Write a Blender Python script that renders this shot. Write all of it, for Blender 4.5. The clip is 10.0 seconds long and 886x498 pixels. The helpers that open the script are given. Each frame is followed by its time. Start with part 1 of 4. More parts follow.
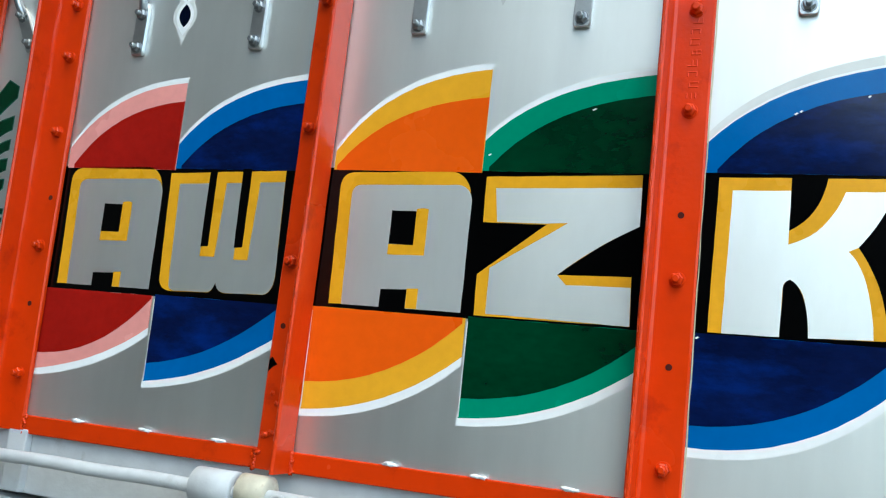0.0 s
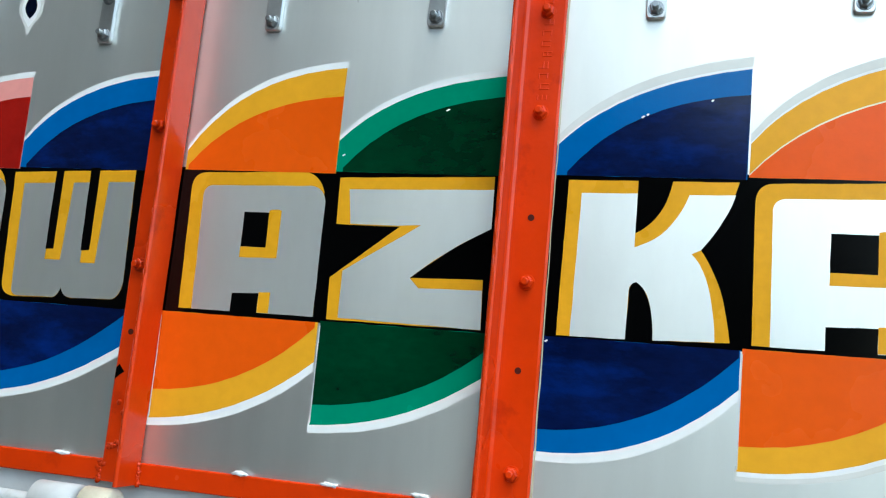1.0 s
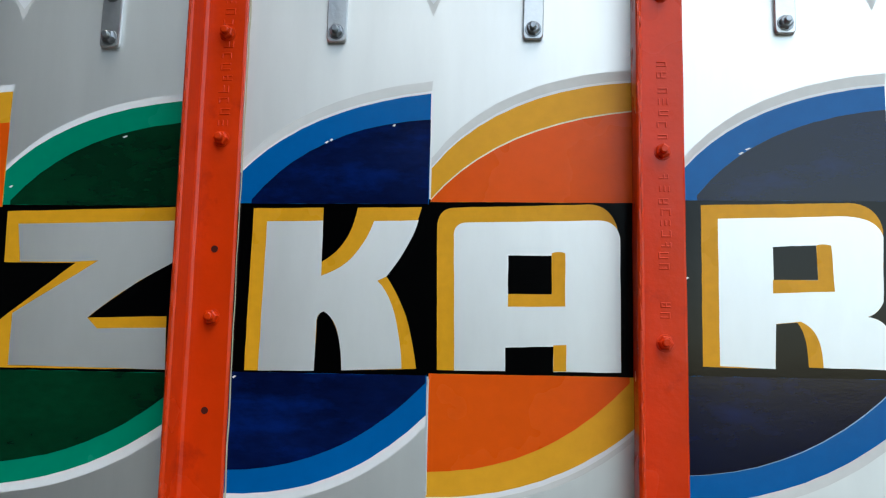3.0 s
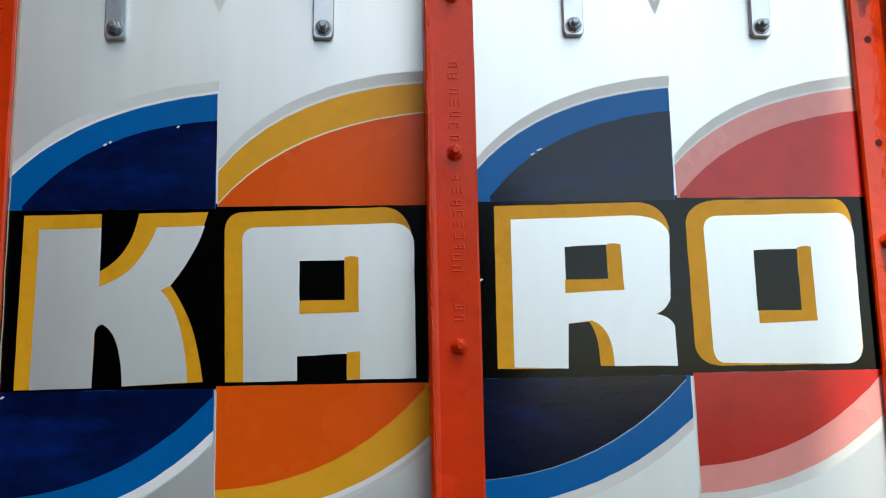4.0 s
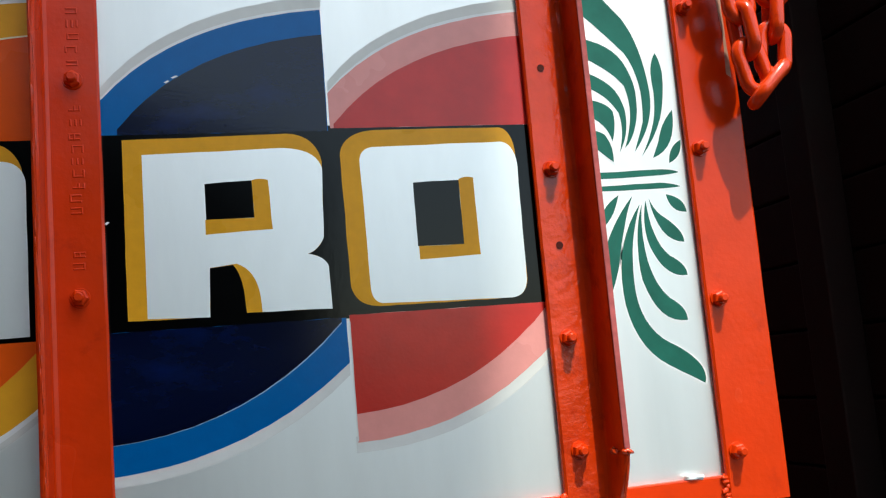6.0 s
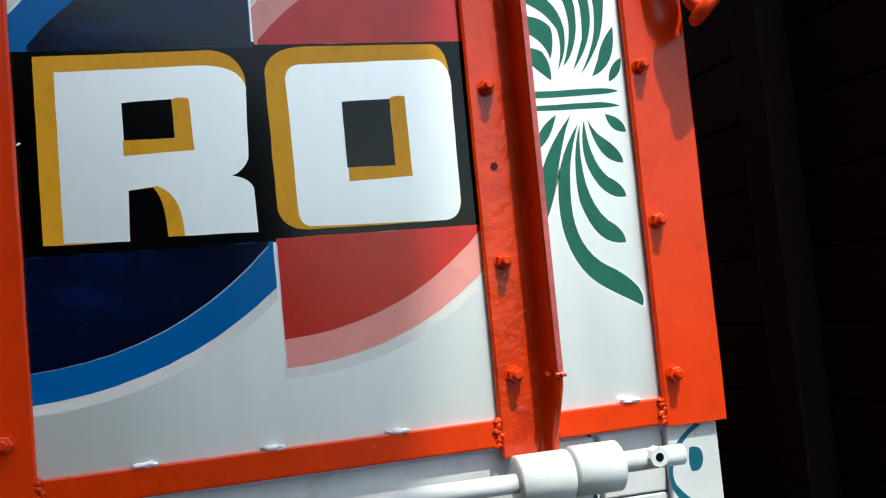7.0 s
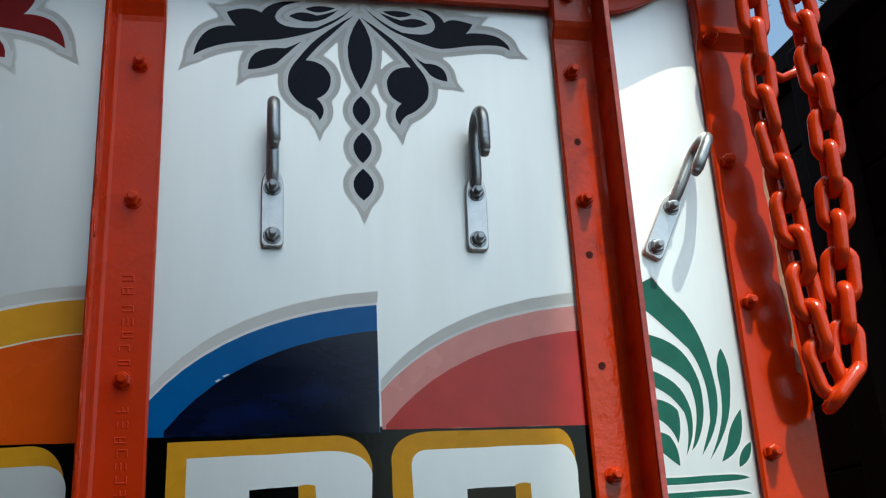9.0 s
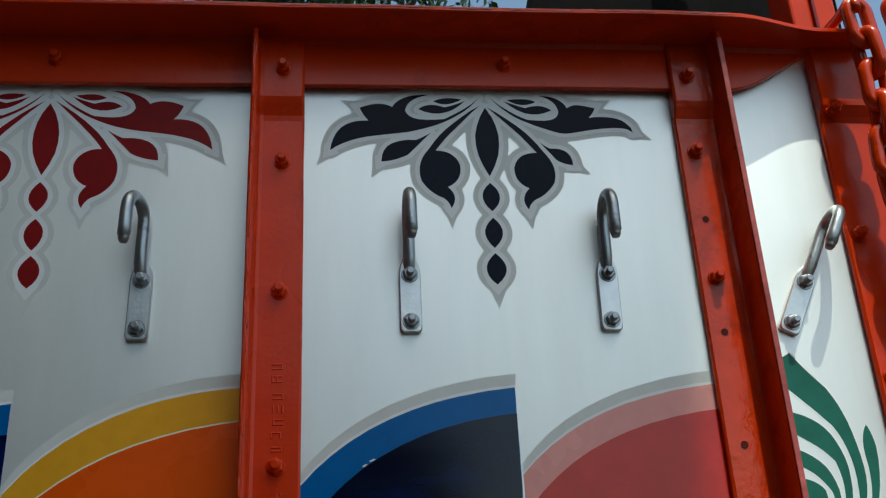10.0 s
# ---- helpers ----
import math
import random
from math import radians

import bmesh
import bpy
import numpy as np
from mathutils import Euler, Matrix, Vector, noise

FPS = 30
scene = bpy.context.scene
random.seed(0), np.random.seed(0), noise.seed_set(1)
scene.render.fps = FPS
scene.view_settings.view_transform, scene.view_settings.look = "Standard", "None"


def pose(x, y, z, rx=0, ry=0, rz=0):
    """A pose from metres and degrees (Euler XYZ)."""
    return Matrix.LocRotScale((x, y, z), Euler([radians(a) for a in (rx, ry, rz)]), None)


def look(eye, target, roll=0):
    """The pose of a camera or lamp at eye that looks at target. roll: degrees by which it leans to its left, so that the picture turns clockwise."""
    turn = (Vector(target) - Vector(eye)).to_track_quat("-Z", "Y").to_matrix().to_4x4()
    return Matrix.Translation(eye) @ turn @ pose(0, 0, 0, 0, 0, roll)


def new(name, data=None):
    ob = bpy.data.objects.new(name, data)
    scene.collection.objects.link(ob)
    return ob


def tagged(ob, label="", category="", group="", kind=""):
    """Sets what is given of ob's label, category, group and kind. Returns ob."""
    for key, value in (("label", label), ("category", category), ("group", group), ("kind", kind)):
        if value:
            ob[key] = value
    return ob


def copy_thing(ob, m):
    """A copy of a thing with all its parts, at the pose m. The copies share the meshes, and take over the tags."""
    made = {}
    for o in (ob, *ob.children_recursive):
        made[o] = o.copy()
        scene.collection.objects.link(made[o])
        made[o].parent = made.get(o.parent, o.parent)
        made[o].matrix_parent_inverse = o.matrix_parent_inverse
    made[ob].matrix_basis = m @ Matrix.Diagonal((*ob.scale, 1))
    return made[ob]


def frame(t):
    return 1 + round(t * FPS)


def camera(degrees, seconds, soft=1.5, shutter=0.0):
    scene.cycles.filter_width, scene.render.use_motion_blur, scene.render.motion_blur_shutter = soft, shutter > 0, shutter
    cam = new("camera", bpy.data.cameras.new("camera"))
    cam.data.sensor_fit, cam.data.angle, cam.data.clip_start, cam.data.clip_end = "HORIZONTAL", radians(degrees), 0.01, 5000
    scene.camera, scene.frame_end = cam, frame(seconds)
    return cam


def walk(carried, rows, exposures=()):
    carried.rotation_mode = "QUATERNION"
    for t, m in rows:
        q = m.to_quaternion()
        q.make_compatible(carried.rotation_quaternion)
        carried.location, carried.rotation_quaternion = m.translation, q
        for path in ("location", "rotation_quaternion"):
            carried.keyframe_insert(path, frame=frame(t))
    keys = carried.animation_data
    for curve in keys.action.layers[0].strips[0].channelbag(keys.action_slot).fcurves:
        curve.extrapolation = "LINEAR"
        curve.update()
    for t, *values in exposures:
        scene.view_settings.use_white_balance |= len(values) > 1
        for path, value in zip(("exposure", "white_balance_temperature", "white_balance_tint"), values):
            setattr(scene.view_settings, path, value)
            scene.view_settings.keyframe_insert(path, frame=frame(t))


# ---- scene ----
cam = camera(49.2, 10.0, soft=1.2)
PATH = [
    (0, (0.178, -1.158, 1.31), (-0.585, 0.673, 1.568), 6.1),
    (0.5, (0.206, -1.126, 1.303), (-0.464, 0.737, 1.585), 6.3),
    (1, (0.24, -1.113, 1.327), (-0.353, 0.778, 1.597), 5.3),
    (1.5, (0.263, -1.097, 1.332), (-0.229, 0.817, 1.636), 4.9),
    (2, (0.29, -1.088, 1.35), (-0.047, 0.858, 1.666), 3.3),
    (2.2, (0.302, -1.081, 1.348), (-0.014, 0.868, 1.667), 3.1),
    (3.3, (0.363, -1.054, 1.373), (0.268, 0.922, 1.668), 1.0),
    (3.5, (0.376, -1.042, 1.352), (0.327, 0.929, 1.683), 1.1),
    (4, (0.424, -1.032, 1.36), (0.539, 0.936, 1.694), -1.2),
    (4.5, (0.463, -1.011, 1.361), (0.701, 0.95, 1.671), -1.5),
    (5, (0.513, -0.989, 1.368), (0.884, 0.958, 1.634), -2.1),
    (5.5, (0.574, -0.984, 1.36), (0.999, 0.953, 1.618), -3.7),
    (5.7, (0.596, -0.975, 1.337), (1.044, 0.953, 1.62), -4.2),
    (6.8, (0.65, -0.949, 1.315), (1.165, 0.976, 1.482), -5.7),
    (7, (0.664, -0.946, 1.308), (1.18, 0.981, 1.444), -5.4),
    (7.2, (0.661, -0.932, 1.301), (1.210, 0.989, 1.398), -5.8),
    (7.5, (0.662, -0.92, 1.304), (1.16, 1.013, 1.429), -5.3),
    (7.8, (0.668, -0.916, 1.346), (1.176, 1.003, 1.590), -2.3),
    (8, (0.673, -0.927, 1.373), (1.155, 0.985, 1.707), -3.0),
    (8.2, (0.668, -0.934, 1.393), (1.138, 0.967, 1.801), -2.4),
    (8.5, (0.663, -0.939, 1.42), (1.083, 0.954, 1.909), -2.6),
    (9, (0.616, -0.953, 1.45), (1.005, 0.902, 2.09), -3.1),
    (9.5, (0.612, -0.974, 1.462), (0.926, 0.87, 2.171), -2.8),
    (10, (0.563, -0.971, 1.458), (0.774, 0.857, 2.242), -2.9),
]
walk(cam, [(t, look(eye, target, roll)) for t, eye, target, roll in PATH],
     [(0.0, 2.10, 6500, -9), (1.4, 2.0, 6550, -8), (2.2, 1.73, 6550, -6), (3.5, 1.45, 6800, -1), (5.5, 1.02, 6700, -2), (7.5, 1.05, 6550, -3), (8.0, 1.05, 6550, -3), (9.0, 0.64, 6550, -5), (10.0, 0.34, 6650, -7)])

# ---------------------------------------------------------------- light
SUN_WAY = Vector((0.110, -0.400, 0.840)).normalized()
world = bpy.data.worlds.new("sky")
scene.world = world
world.use_nodes = True
wt = world.node_tree
sky = wt.nodes.new("ShaderNodeTexSky")
sky.sky_type, sky.sun_disc = "NISHITA", False
sky.sun_elevation = math.asin(SUN_WAY.z)
sky.sun_rotation = math.atan2(SUN_WAY.x, SUN_WAY.y)
sky.air_density, sky.dust_density = 1.0, 2.5
wt.links.new(sky.outputs[0], wt.nodes["Background"].inputs[0])
wt.nodes["Background"].inputs[1].default_value = 0.15
sun = new("sun", bpy.data.lights.new("sun", "SUN"))
sun.data.energy, sun.data.angle, sun.data.color = 2.9, radians(0.5), (1.0, 0.95, 0.88)
sun.matrix_world = look(SUN_WAY * 20, (0, 0, 0))


# ---------------------------------------------------------------- materials
def material(name, colour, rough=0.4, metal=0.0, coat=0.0, tone=0.12, grain=60.0, bump=0.08, bump_scale=250.0,
             dirt=None, dirt_amount=0.0, dirt_scale=9.0, streak=1.0, rough_var=0.1, spec=0.22, random_tone=0.0):
    """Painted or raw surface: colour at two scales, patchy gloss, fine relief, optional dirt."""
    m = bpy.data.materials.new(name)
    m.use_nodes = True
    nt = m.node_tree
    n, link = nt.nodes, nt.links.new
    bsdf = n["Principled BSDF"]
    co = n.new("ShaderNodeNewGeometry")
    mp = n.new("ShaderNodeMapping")
    mp.inputs["Scale"].default_value = (1, 1, 1.0 / streak)
    link(co.outputs["Position"], mp.inputs[0])

    def noise_node(scale, detail=4.0, rough_=0.55):
        t = n.new("ShaderNodeTexNoise")
        t.inputs["Scale"].default_value, t.inputs["Detail"].default_value, t.inputs["Roughness"].default_value = scale, detail, rough_
        link(mp.outputs[0], t.inputs["Vector"])
        return t

    def span(src, a, b, c, d):
        r = n.new("ShaderNodeMapRange")
        for k, v in zip((1, 2, 3, 4), (a, b, c, d)):
            r.inputs[k].default_value = v
        link(src, r.inputs[0])
        return r.outputs[0]

    big, small = noise_node(grain / 12), noise_node(grain)
    tones = n.new("ShaderNodeMath")
    tones.operation = "MULTIPLY"
    link(span(big.outputs[0], 0.3, 0.7, 1 - tone, 1 + tone), tones.inputs[0])
    link(span(small.outputs[0], 0.3, 0.7, 1 - tone * 0.5, 1 + tone * 0.5), tones.inputs[1])
    last = tones.outputs[0]
    if random_tone:
        info = n.new("ShaderNodeObjectInfo")
        mul = n.new("ShaderNodeMath")
        mul.operation = "MULTIPLY"
        link(last, mul.inputs[0])
        link(span(info.outputs["Random"], 0, 1, 1 - random_tone, 1 + random_tone), mul.inputs[1])
        last = mul.outputs[0]
    mix = n.new("ShaderNodeMix")
    mix.data_type, mix.blend_type = "RGBA", "MULTIPLY"
    mix.inputs[0].default_value = 1.0
    mix.inputs[6].default_value = (*colour, 1)
    link(last, mix.inputs[7])
    out = mix.outputs[2]
    if dirt:
        patch = noise_node(dirt_scale, 8.0, 0.65)
        dm = n.new("ShaderNodeMix")
        dm.data_type = "RGBA"
        link(span(patch.outputs[0], 0.62 - 0.3 * dirt_amount, 0.80 - 0.2 * dirt_amount, 0, 1), dm.inputs[0])
        link(out, dm.inputs[6])
        dm.inputs[7].default_value = (*dirt, 1)
        out = dm.outputs[2]
    link(out, bsdf.inputs["Base Color"])
    link(span(big.outputs[0], 0.25, 0.75, max(rough - rough_var, 0.03), rough + rough_var), bsdf.inputs["Roughness"])
    bsdf.inputs["Metallic"].default_value = metal
    bsdf.inputs["Coat Weight"].default_value = coat
    bsdf.inputs["Coat Roughness"].default_value = 0.12
    bsdf.inputs["Specular IOR Level"].default_value = spec
    if bump:
        fine, wide = noise_node(bump_scale), noise_node(bump_scale / 9)
        b1, b2 = n.new("ShaderNodeBump"), n.new("ShaderNodeBump")
        b1.inputs["Strength"].default_value, b1.inputs["Distance"].default_value = bump, 0.002
        b2.inputs["Strength"].default_value, b2.inputs["Distance"].default_value = bump, 0.006
        link(fine.outputs[0], b1.inputs["Height"])
        link(wide.outputs[0], b2.inputs["Height"])
        link(b1.outputs[0], b2.inputs["Normal"])
        link(b2.outputs[0], bsdf.inputs["Normal"])
    return m


SILVER = material("silver_paint", (0.78, 0.805, 0.805), 0.50, metal=1.0, tone=0.06, grain=26, bump=0.05, bump_scale=110, streak=6, rough_var=0.08)
LETTER = material("silver_lettering", (0.86, 0.885, 0.885), 0.50, metal=0.98, tone=0.03, grain=50, bump=0.05, bump_scale=150, streak=3, rough_var=0.05)
BLACK = material("black_enamel", (0.0005, 0.0005, 0.0006), 0.13, tone=0.3, bump=0.02, bump_scale=160, grain=40, spec=0.26, rough_var=0.05)
YELLOW = material("yellow_enamel", (0.69, 0.335, 0.016), 0.30, tone=0.09, bump=0.06, grain=90)
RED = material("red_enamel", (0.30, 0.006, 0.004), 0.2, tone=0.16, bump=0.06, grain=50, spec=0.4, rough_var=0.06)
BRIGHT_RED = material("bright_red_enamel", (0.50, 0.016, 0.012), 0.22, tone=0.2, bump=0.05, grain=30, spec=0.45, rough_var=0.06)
PINK = material("pink_enamel", (0.72, 0.29, 0.275), 0.26, tone=0.08, bump=0.05, grain=60, spec=0.45)
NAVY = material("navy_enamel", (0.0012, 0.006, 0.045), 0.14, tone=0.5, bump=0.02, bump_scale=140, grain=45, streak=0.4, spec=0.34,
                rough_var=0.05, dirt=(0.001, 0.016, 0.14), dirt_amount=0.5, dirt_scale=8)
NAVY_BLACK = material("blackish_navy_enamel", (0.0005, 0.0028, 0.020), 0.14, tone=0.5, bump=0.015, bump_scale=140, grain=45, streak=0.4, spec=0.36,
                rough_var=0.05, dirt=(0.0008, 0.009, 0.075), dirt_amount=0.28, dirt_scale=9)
NAVY_MATT = material("matt_navy_enamel", (0.0005, 0.0030, 0.014), 0.26, tone=0.4, bump=0.06, grain=45, spec=0.10)
RED_MATT = material("matt_red_enamel", (0.22, 0.006, 0.008), 0.35, tone=0.15, bump=0.05, grain=50, spec=0.15)
BLUE = material("blue_enamel", (0.002, 0.108, 0.36), 0.2, tone=0.1, bump=0.05, grain=60, spec=0.25, rough_var=0.06)
ORANGE = material("orange_enamel", (0.74, 0.090, 0.004), 0.27, tone=0.07, bump=0.05, grain=60, spec=0.25)
AMBER = material("amber_enamel", (0.73, 0.355, 0.022), 0.32, tone=0.08, bump=0.05, grain=60)
GREEN = material("dark_green_enamel", (0.0012, 0.030, 0.012), 0.16, tone=0.4, bump=0.06, grain=45, streak=0.5, spec=0.4, rough_var=0.05)
TEAL = material("sea_green_enamel", (0.004, 0.23, 0.135), 0.25, tone=0.1, bump=0.05, grain=60)
LEAF_GREEN = material("leaf_green_enamel", (0.013, 0.108, 0.082), 0.3, tone=0.3, bump=0.05, grain=30)
OUTLINE = material("pale_grey_enamel", (0.65, 0.665, 0.67), 0.45, tone=0.06, bump=0.04, grain=70)
WHITE_LINE = material("white_enamel", (0.79, 0.815, 0.85), 0.35, tone=0.04, bump=0.04, grain=70)
PALE_BLUE = material("pale_blue_enamel", (0.30, 0.45, 0.62), 0.3, tone=0.2, grain=200, bump=0.04)
CREAM = material("cream_enamel", (0.80, 0.74, 0.55), 0.35, tone=0.05, bump=0.04)
PRIMER = material("cream_primer", (0.52, 0.50, 0.36), 0.5, tone=0.15, bump=0.1)
RUBBED = material("rubbed_primer", (0.42, 0.24, 0.17), 0.5, tone=0.3, grain=120, bump=0.2)
WORN_RED = material("worn_red_edge", (0.38, 0.085, 0.085), 0.45, tone=0.35, grain=120, bump=0.2)
MAROON = material("maroon_enamel", (0.16, 0.012, 0.018), 0.3, tone=0.2, bump=0.05, grain=60)
VERMILION = material("vermilion_enamel", (0.58, 0.034, 0.002), 0.24, tone=0.10, grain=35, bump=0.14, bump_scale=130, spec=0.30,
                     dirt=(0.34, 0.015, 0.003), dirt_amount=0.12, dirt_scale=14, rough_var=0.10)
CHIPPED = material("thick_vermilion_enamel", (0.56, 0.036, 0.003), 0.22, tone=0.14, grain=45, bump=0.6, bump_scale=70, spec=0.42,
                   dirt=(0.28, 0.014, 0.004), dirt_amount=0.26, dirt_scale=24, rough_var=0.14)
CHAIN_RED = material("chain_enamel", (0.55, 0.036, 0.003), 0.15, tone=0.14, grain=60, bump=0.15, bump_scale=150, spec=0.5, rough_var=0.07,
                     dirt=(0.24, 0.012, 0.004), dirt_amount=0.2, dirt_scale=40)
STEEL = material("aluminium_paint_on_steel", (0.34, 0.365, 0.39), 0.33, metal=0.8, tone=0.14, grain=90, bump=0.12, bump_scale=260,
                 dirt=(0.10, 0.10, 0.105), dirt_amount=0.1, dirt_scale=60)
PLATE_PAINT = material("bright_aluminium_paint", (0.60, 0.62, 0.63), 0.36, metal=0.92, tone=0.10, grain=90, bump=0.12, bump_scale=260)
WHITEWASH = material("white_body_paint", (0.50, 0.52, 0.55), 0.40, tone=0.13, grain=30, bump=0.28, bump_scale=80,
                     dirt=(0.30, 0.29, 0.28), dirt_amount=0.16, dirt_scale=16)
CREAM_PRIMED = material("dirty_cream_primer", (0.60, 0.56, 0.46), 0.5, tone=0.2, grain=60, bump=0.3, bump_scale=90, dirt=(0.30, 0.20, 0.12), dirt_amount=0.25, dirt_scale=40)
TEAL_BLUE = material("teal_blue_enamel", (0.008, 0.085, 0.135), 0.35, tone=0.15, bump=0.05)
DARK_HOLE = material("shadowed_bore", (0.06, 0.006, 0.003), 0.8, tone=0.2, bump=0)
# Maroon taken almost to black: the colour holds the deep shade.
SHADED_MAROON = material("shaded_maroon_planks", (0.008, 0.0017, 0.0013), 0.8, tone=0.35, grain=20, bump=0.3, bump_scale=60,
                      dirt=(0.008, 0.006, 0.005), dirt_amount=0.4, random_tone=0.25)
# Black of tarpaulin and tyres; also stands in for shade in dark parts.
NEAR_BLACK = material("tarpaulin_and_shade_black", (0.004, 0.004, 0.0045), 0.9, spec=0.05, tone=0.3, grain=20, bump=0.4, bump_scale=30)
# Ground kept very dark so little light bounces up under the rail.
DARK_GROUND = material("low_bounce_ground", (0.024, 0.0225, 0.021), 0.9, tone=0.2, grain=4, bump=0.4, bump_scale=40,
                dirt=(0.016, 0.015, 0.014), dirt_amount=0.35, dirt_scale=1.2)
# Greys of the added, unseen walls, chosen for how dark they mirror.
BLOCK_GREY = material("grey_reflect_block", (0.085, 0.08, 0.075), 0.9, tone=0.12, grain=6, bump=0.3, bump_scale=40,
                   dirt=(0.05, 0.047, 0.044), dirt_amount=0.3, dirt_scale=1.5)
BLOCK_DARK = material("dark_reflect_block", (0.026, 0.025, 0.024), 0.85, tone=0.2, grain=6, bump=0.3, bump_scale=40)
SUN_BLOCK = material("grey_sun_block", (0.20, 0.19, 0.18), 0.6, tone=0.15, grain=6, bump=0.2, bump_scale=30)
BARK = material("bark", (0.09, 0.065, 0.045), 0.9, tone=0.3, grain=20, bump=0.8, bump_scale=40)
LEAVES = material("leaves", (0.035, 0.075, 0.02), 0.5, tone=0.3, grain=6, bump=0)


# ---------------------------------------------------------------- mesh helpers
def part(name, bm, mat, parent=None, label="", smooth=False):
    me = bpy.data.meshes.new(name)
    bmesh.ops.recalc_face_normals(bm, faces=bm.faces)
    bm.to_mesh(me)
    bm.free()
    if mat:
        me.materials.append(mat)
    if smooth:
        me.shade_smooth()
    ob = new(name, me)
    ob.parent = parent
    if label:
        tagged(ob, label)
    return ob


def shared(name, me, parent, m):
    ob = new(name, me)
    ob.parent = parent
    ob.matrix_basis = m
    return ob


def thing(name, label, category, group="", kind=""):
    return tagged(new(name), label, category, group, kind)


def add_box(bm, x0, x1, y0, y1, z0, z1, bevel=0.0, seg=2):
    ret = bmesh.ops.create_cube(bm, size=1)
    for v in ret["verts"]:
        v.co = Vector(((x0 + x1) / 2 + v.co.x * (x1 - x0), (y0 + y1) / 2 + v.co.y * (y1 - y0), (z0 + z1) / 2 + v.co.z * (z1 - z0)))
    if bevel:
        edges = list({e for v in ret["verts"] for e in v.link_edges})
        bmesh.ops.bevel(bm, geom=edges, offset=bevel, segments=seg, affect="EDGES", profile=0.5)
    return bm


def add_tube(bm, points, radius, sides=14, closed=False, caps=True):
    """A round bar along points; radius is a number or one per point."""
    pts = [Vector(p) for p in points]
    k = len(pts)
    radii = radius if isinstance(radius, (list, tuple)) else [radius] * k
    rings, side = [], None
    for i, p in enumerate(pts):
        a = pts[(i - 1) % k] if closed or i else p
        b = pts[(i + 1) % k] if closed or i < k - 1 else p
        way = (b - a).normalized()
        if side is None:
            side = way.orthogonal().normalized()
        side = (side - way * side.dot(way)).normalized()
        up = way.cross(side)
        rings.append([bm.verts.new(p + radii[i] * (math.cos(2 * math.pi * j / sides) * side + math.sin(2 * math.pi * j / sides) * up)) for j in range(sides)])
    for i in range(k if closed else k - 1):
        r, s = rings[i], rings[(i + 1) % k]
        for j in range(sides):
            bm.faces.new((r[j], r[(j + 1) % sides], s[(j + 1) % sides], s[j]))
    if caps and not closed:
        bm.faces.new(rings[0])
        bm.faces.new(rings[-1])
    return bm


def add_prism(bm, sides, r0, r1, y0, y1, cx=0.0, cz=0.0, turn=0.0):
    """A prism along -y (towards the viewer) from y0 to y1."""
    loops = []
    for r, y in ((r0, y0), (r1, y1)):
        loops.append([bm.verts.new((cx + r * math.cos(turn + 2 * math.pi * j / sides), y, cz + r * math.sin(turn + 2 * math.pi * j / sides))) for j in range(sides)])
    for j in range(sides):
        bm.faces.new((loops[0][j], loops[0][(j + 1) % sides], loops[1][(j + 1) % sides], loops[1][j]))
    bm.faces.new(loops[0])
    bm.faces.new(loops[1])


def add_lump(bm, x, y, z, rx, ry, rz, seed=0.0, rough=0.35, sub=2):
    ret = bmesh.ops.create_icosphere(bm, subdivisions=sub, radius=1)
    for v in ret["verts"]:
        d = 1 + rough * noise.noise(v.co * 1.7 + Vector((seed, seed * 0.7, x * 40)))
        v.co = Vector((x + v.co.x * rx * d, y + v.co.y * ry * d, z + v.co.z * rz * d))


# Painted outlines: M, L, Q and Z as in drawing programs, in millimetres, x to the right and z up.
def trace(text, steps=10):
    words, out, i, cmd = text.split(), [], 0, "M"
    while i < len(words):
        if words[i] in "MLQZ":
            cmd = words[i]
            i += 1
            continue
        if cmd in "ML":
            out.append((float(words[i]), float(words[i + 1])))
            i += 2
        else:
            (x0, y0), (x1, y1, x2, y2) = out[-1], map(float, words[i:i + 4])
            for s in range(1, steps + 1):
                u = s / steps
                out.append(((1 - u) ** 2 * x0 + 2 * u * (1 - u) * x1 + u * u * x2, (1 - u) ** 2 * y0 + 2 * u * (1 - u) * y1 + u * u * y2))
            i += 4
    clean = []
    for p in out:
        if not clean or math.dist(p, clean[-1]) > 0.2:
            clean.append(p)
    if math.dist(clean[0], clean[-1]) < 0.2:
        clean.pop()
    return clean


def grown(pts, d):
    """The outline pushed outwards by d millimetres."""
    area = sum(a[0] * b[1] - b[0] * a[1] for a, b in zip(pts, pts[1:] + pts[:1]))
    sign, out, k = (1 if area > 0 else -1), [], len(pts)
    for i, p in enumerate(pts):
        a, b = Vector(pts[i - 1]), Vector(pts[(i + 1) % k])
        e, f = (Vector(p) - a).normalized(), (b - Vector(p)).normalized()
        na, nb = Vector((e.y, -e.x)) * sign, Vector((f.y, -f.x)) * sign
        n = na + nb
        n = n.normalized() if n.length > 0.05 else (e - f).normalized()
        concave = (e.x * f.y - e.y * f.x) * sign < -0.02
        far = d * 0.55 if concave else d / max(n.dot(na), 0.45)
        out.append((p[0] + n.x * far, p[1] + n.y * far))
    return out


wobble_seed = [0]


STRETCH = ((-2000, -12), (-957, -12), (-735, -16), (-560, -14), (-480, -6), (-257, -4), (-30, 0), (2000, 0))


def drawn(x):
    """The sign painter's spacing opens towards the left sheets; x and the answer in mm."""
    for (a, da), (b, db) in zip(STRETCH, STRETCH[1:]):
        if a <= x <= b:
            return x + da + (db - da) * (x - a) / (b - a)
    return x


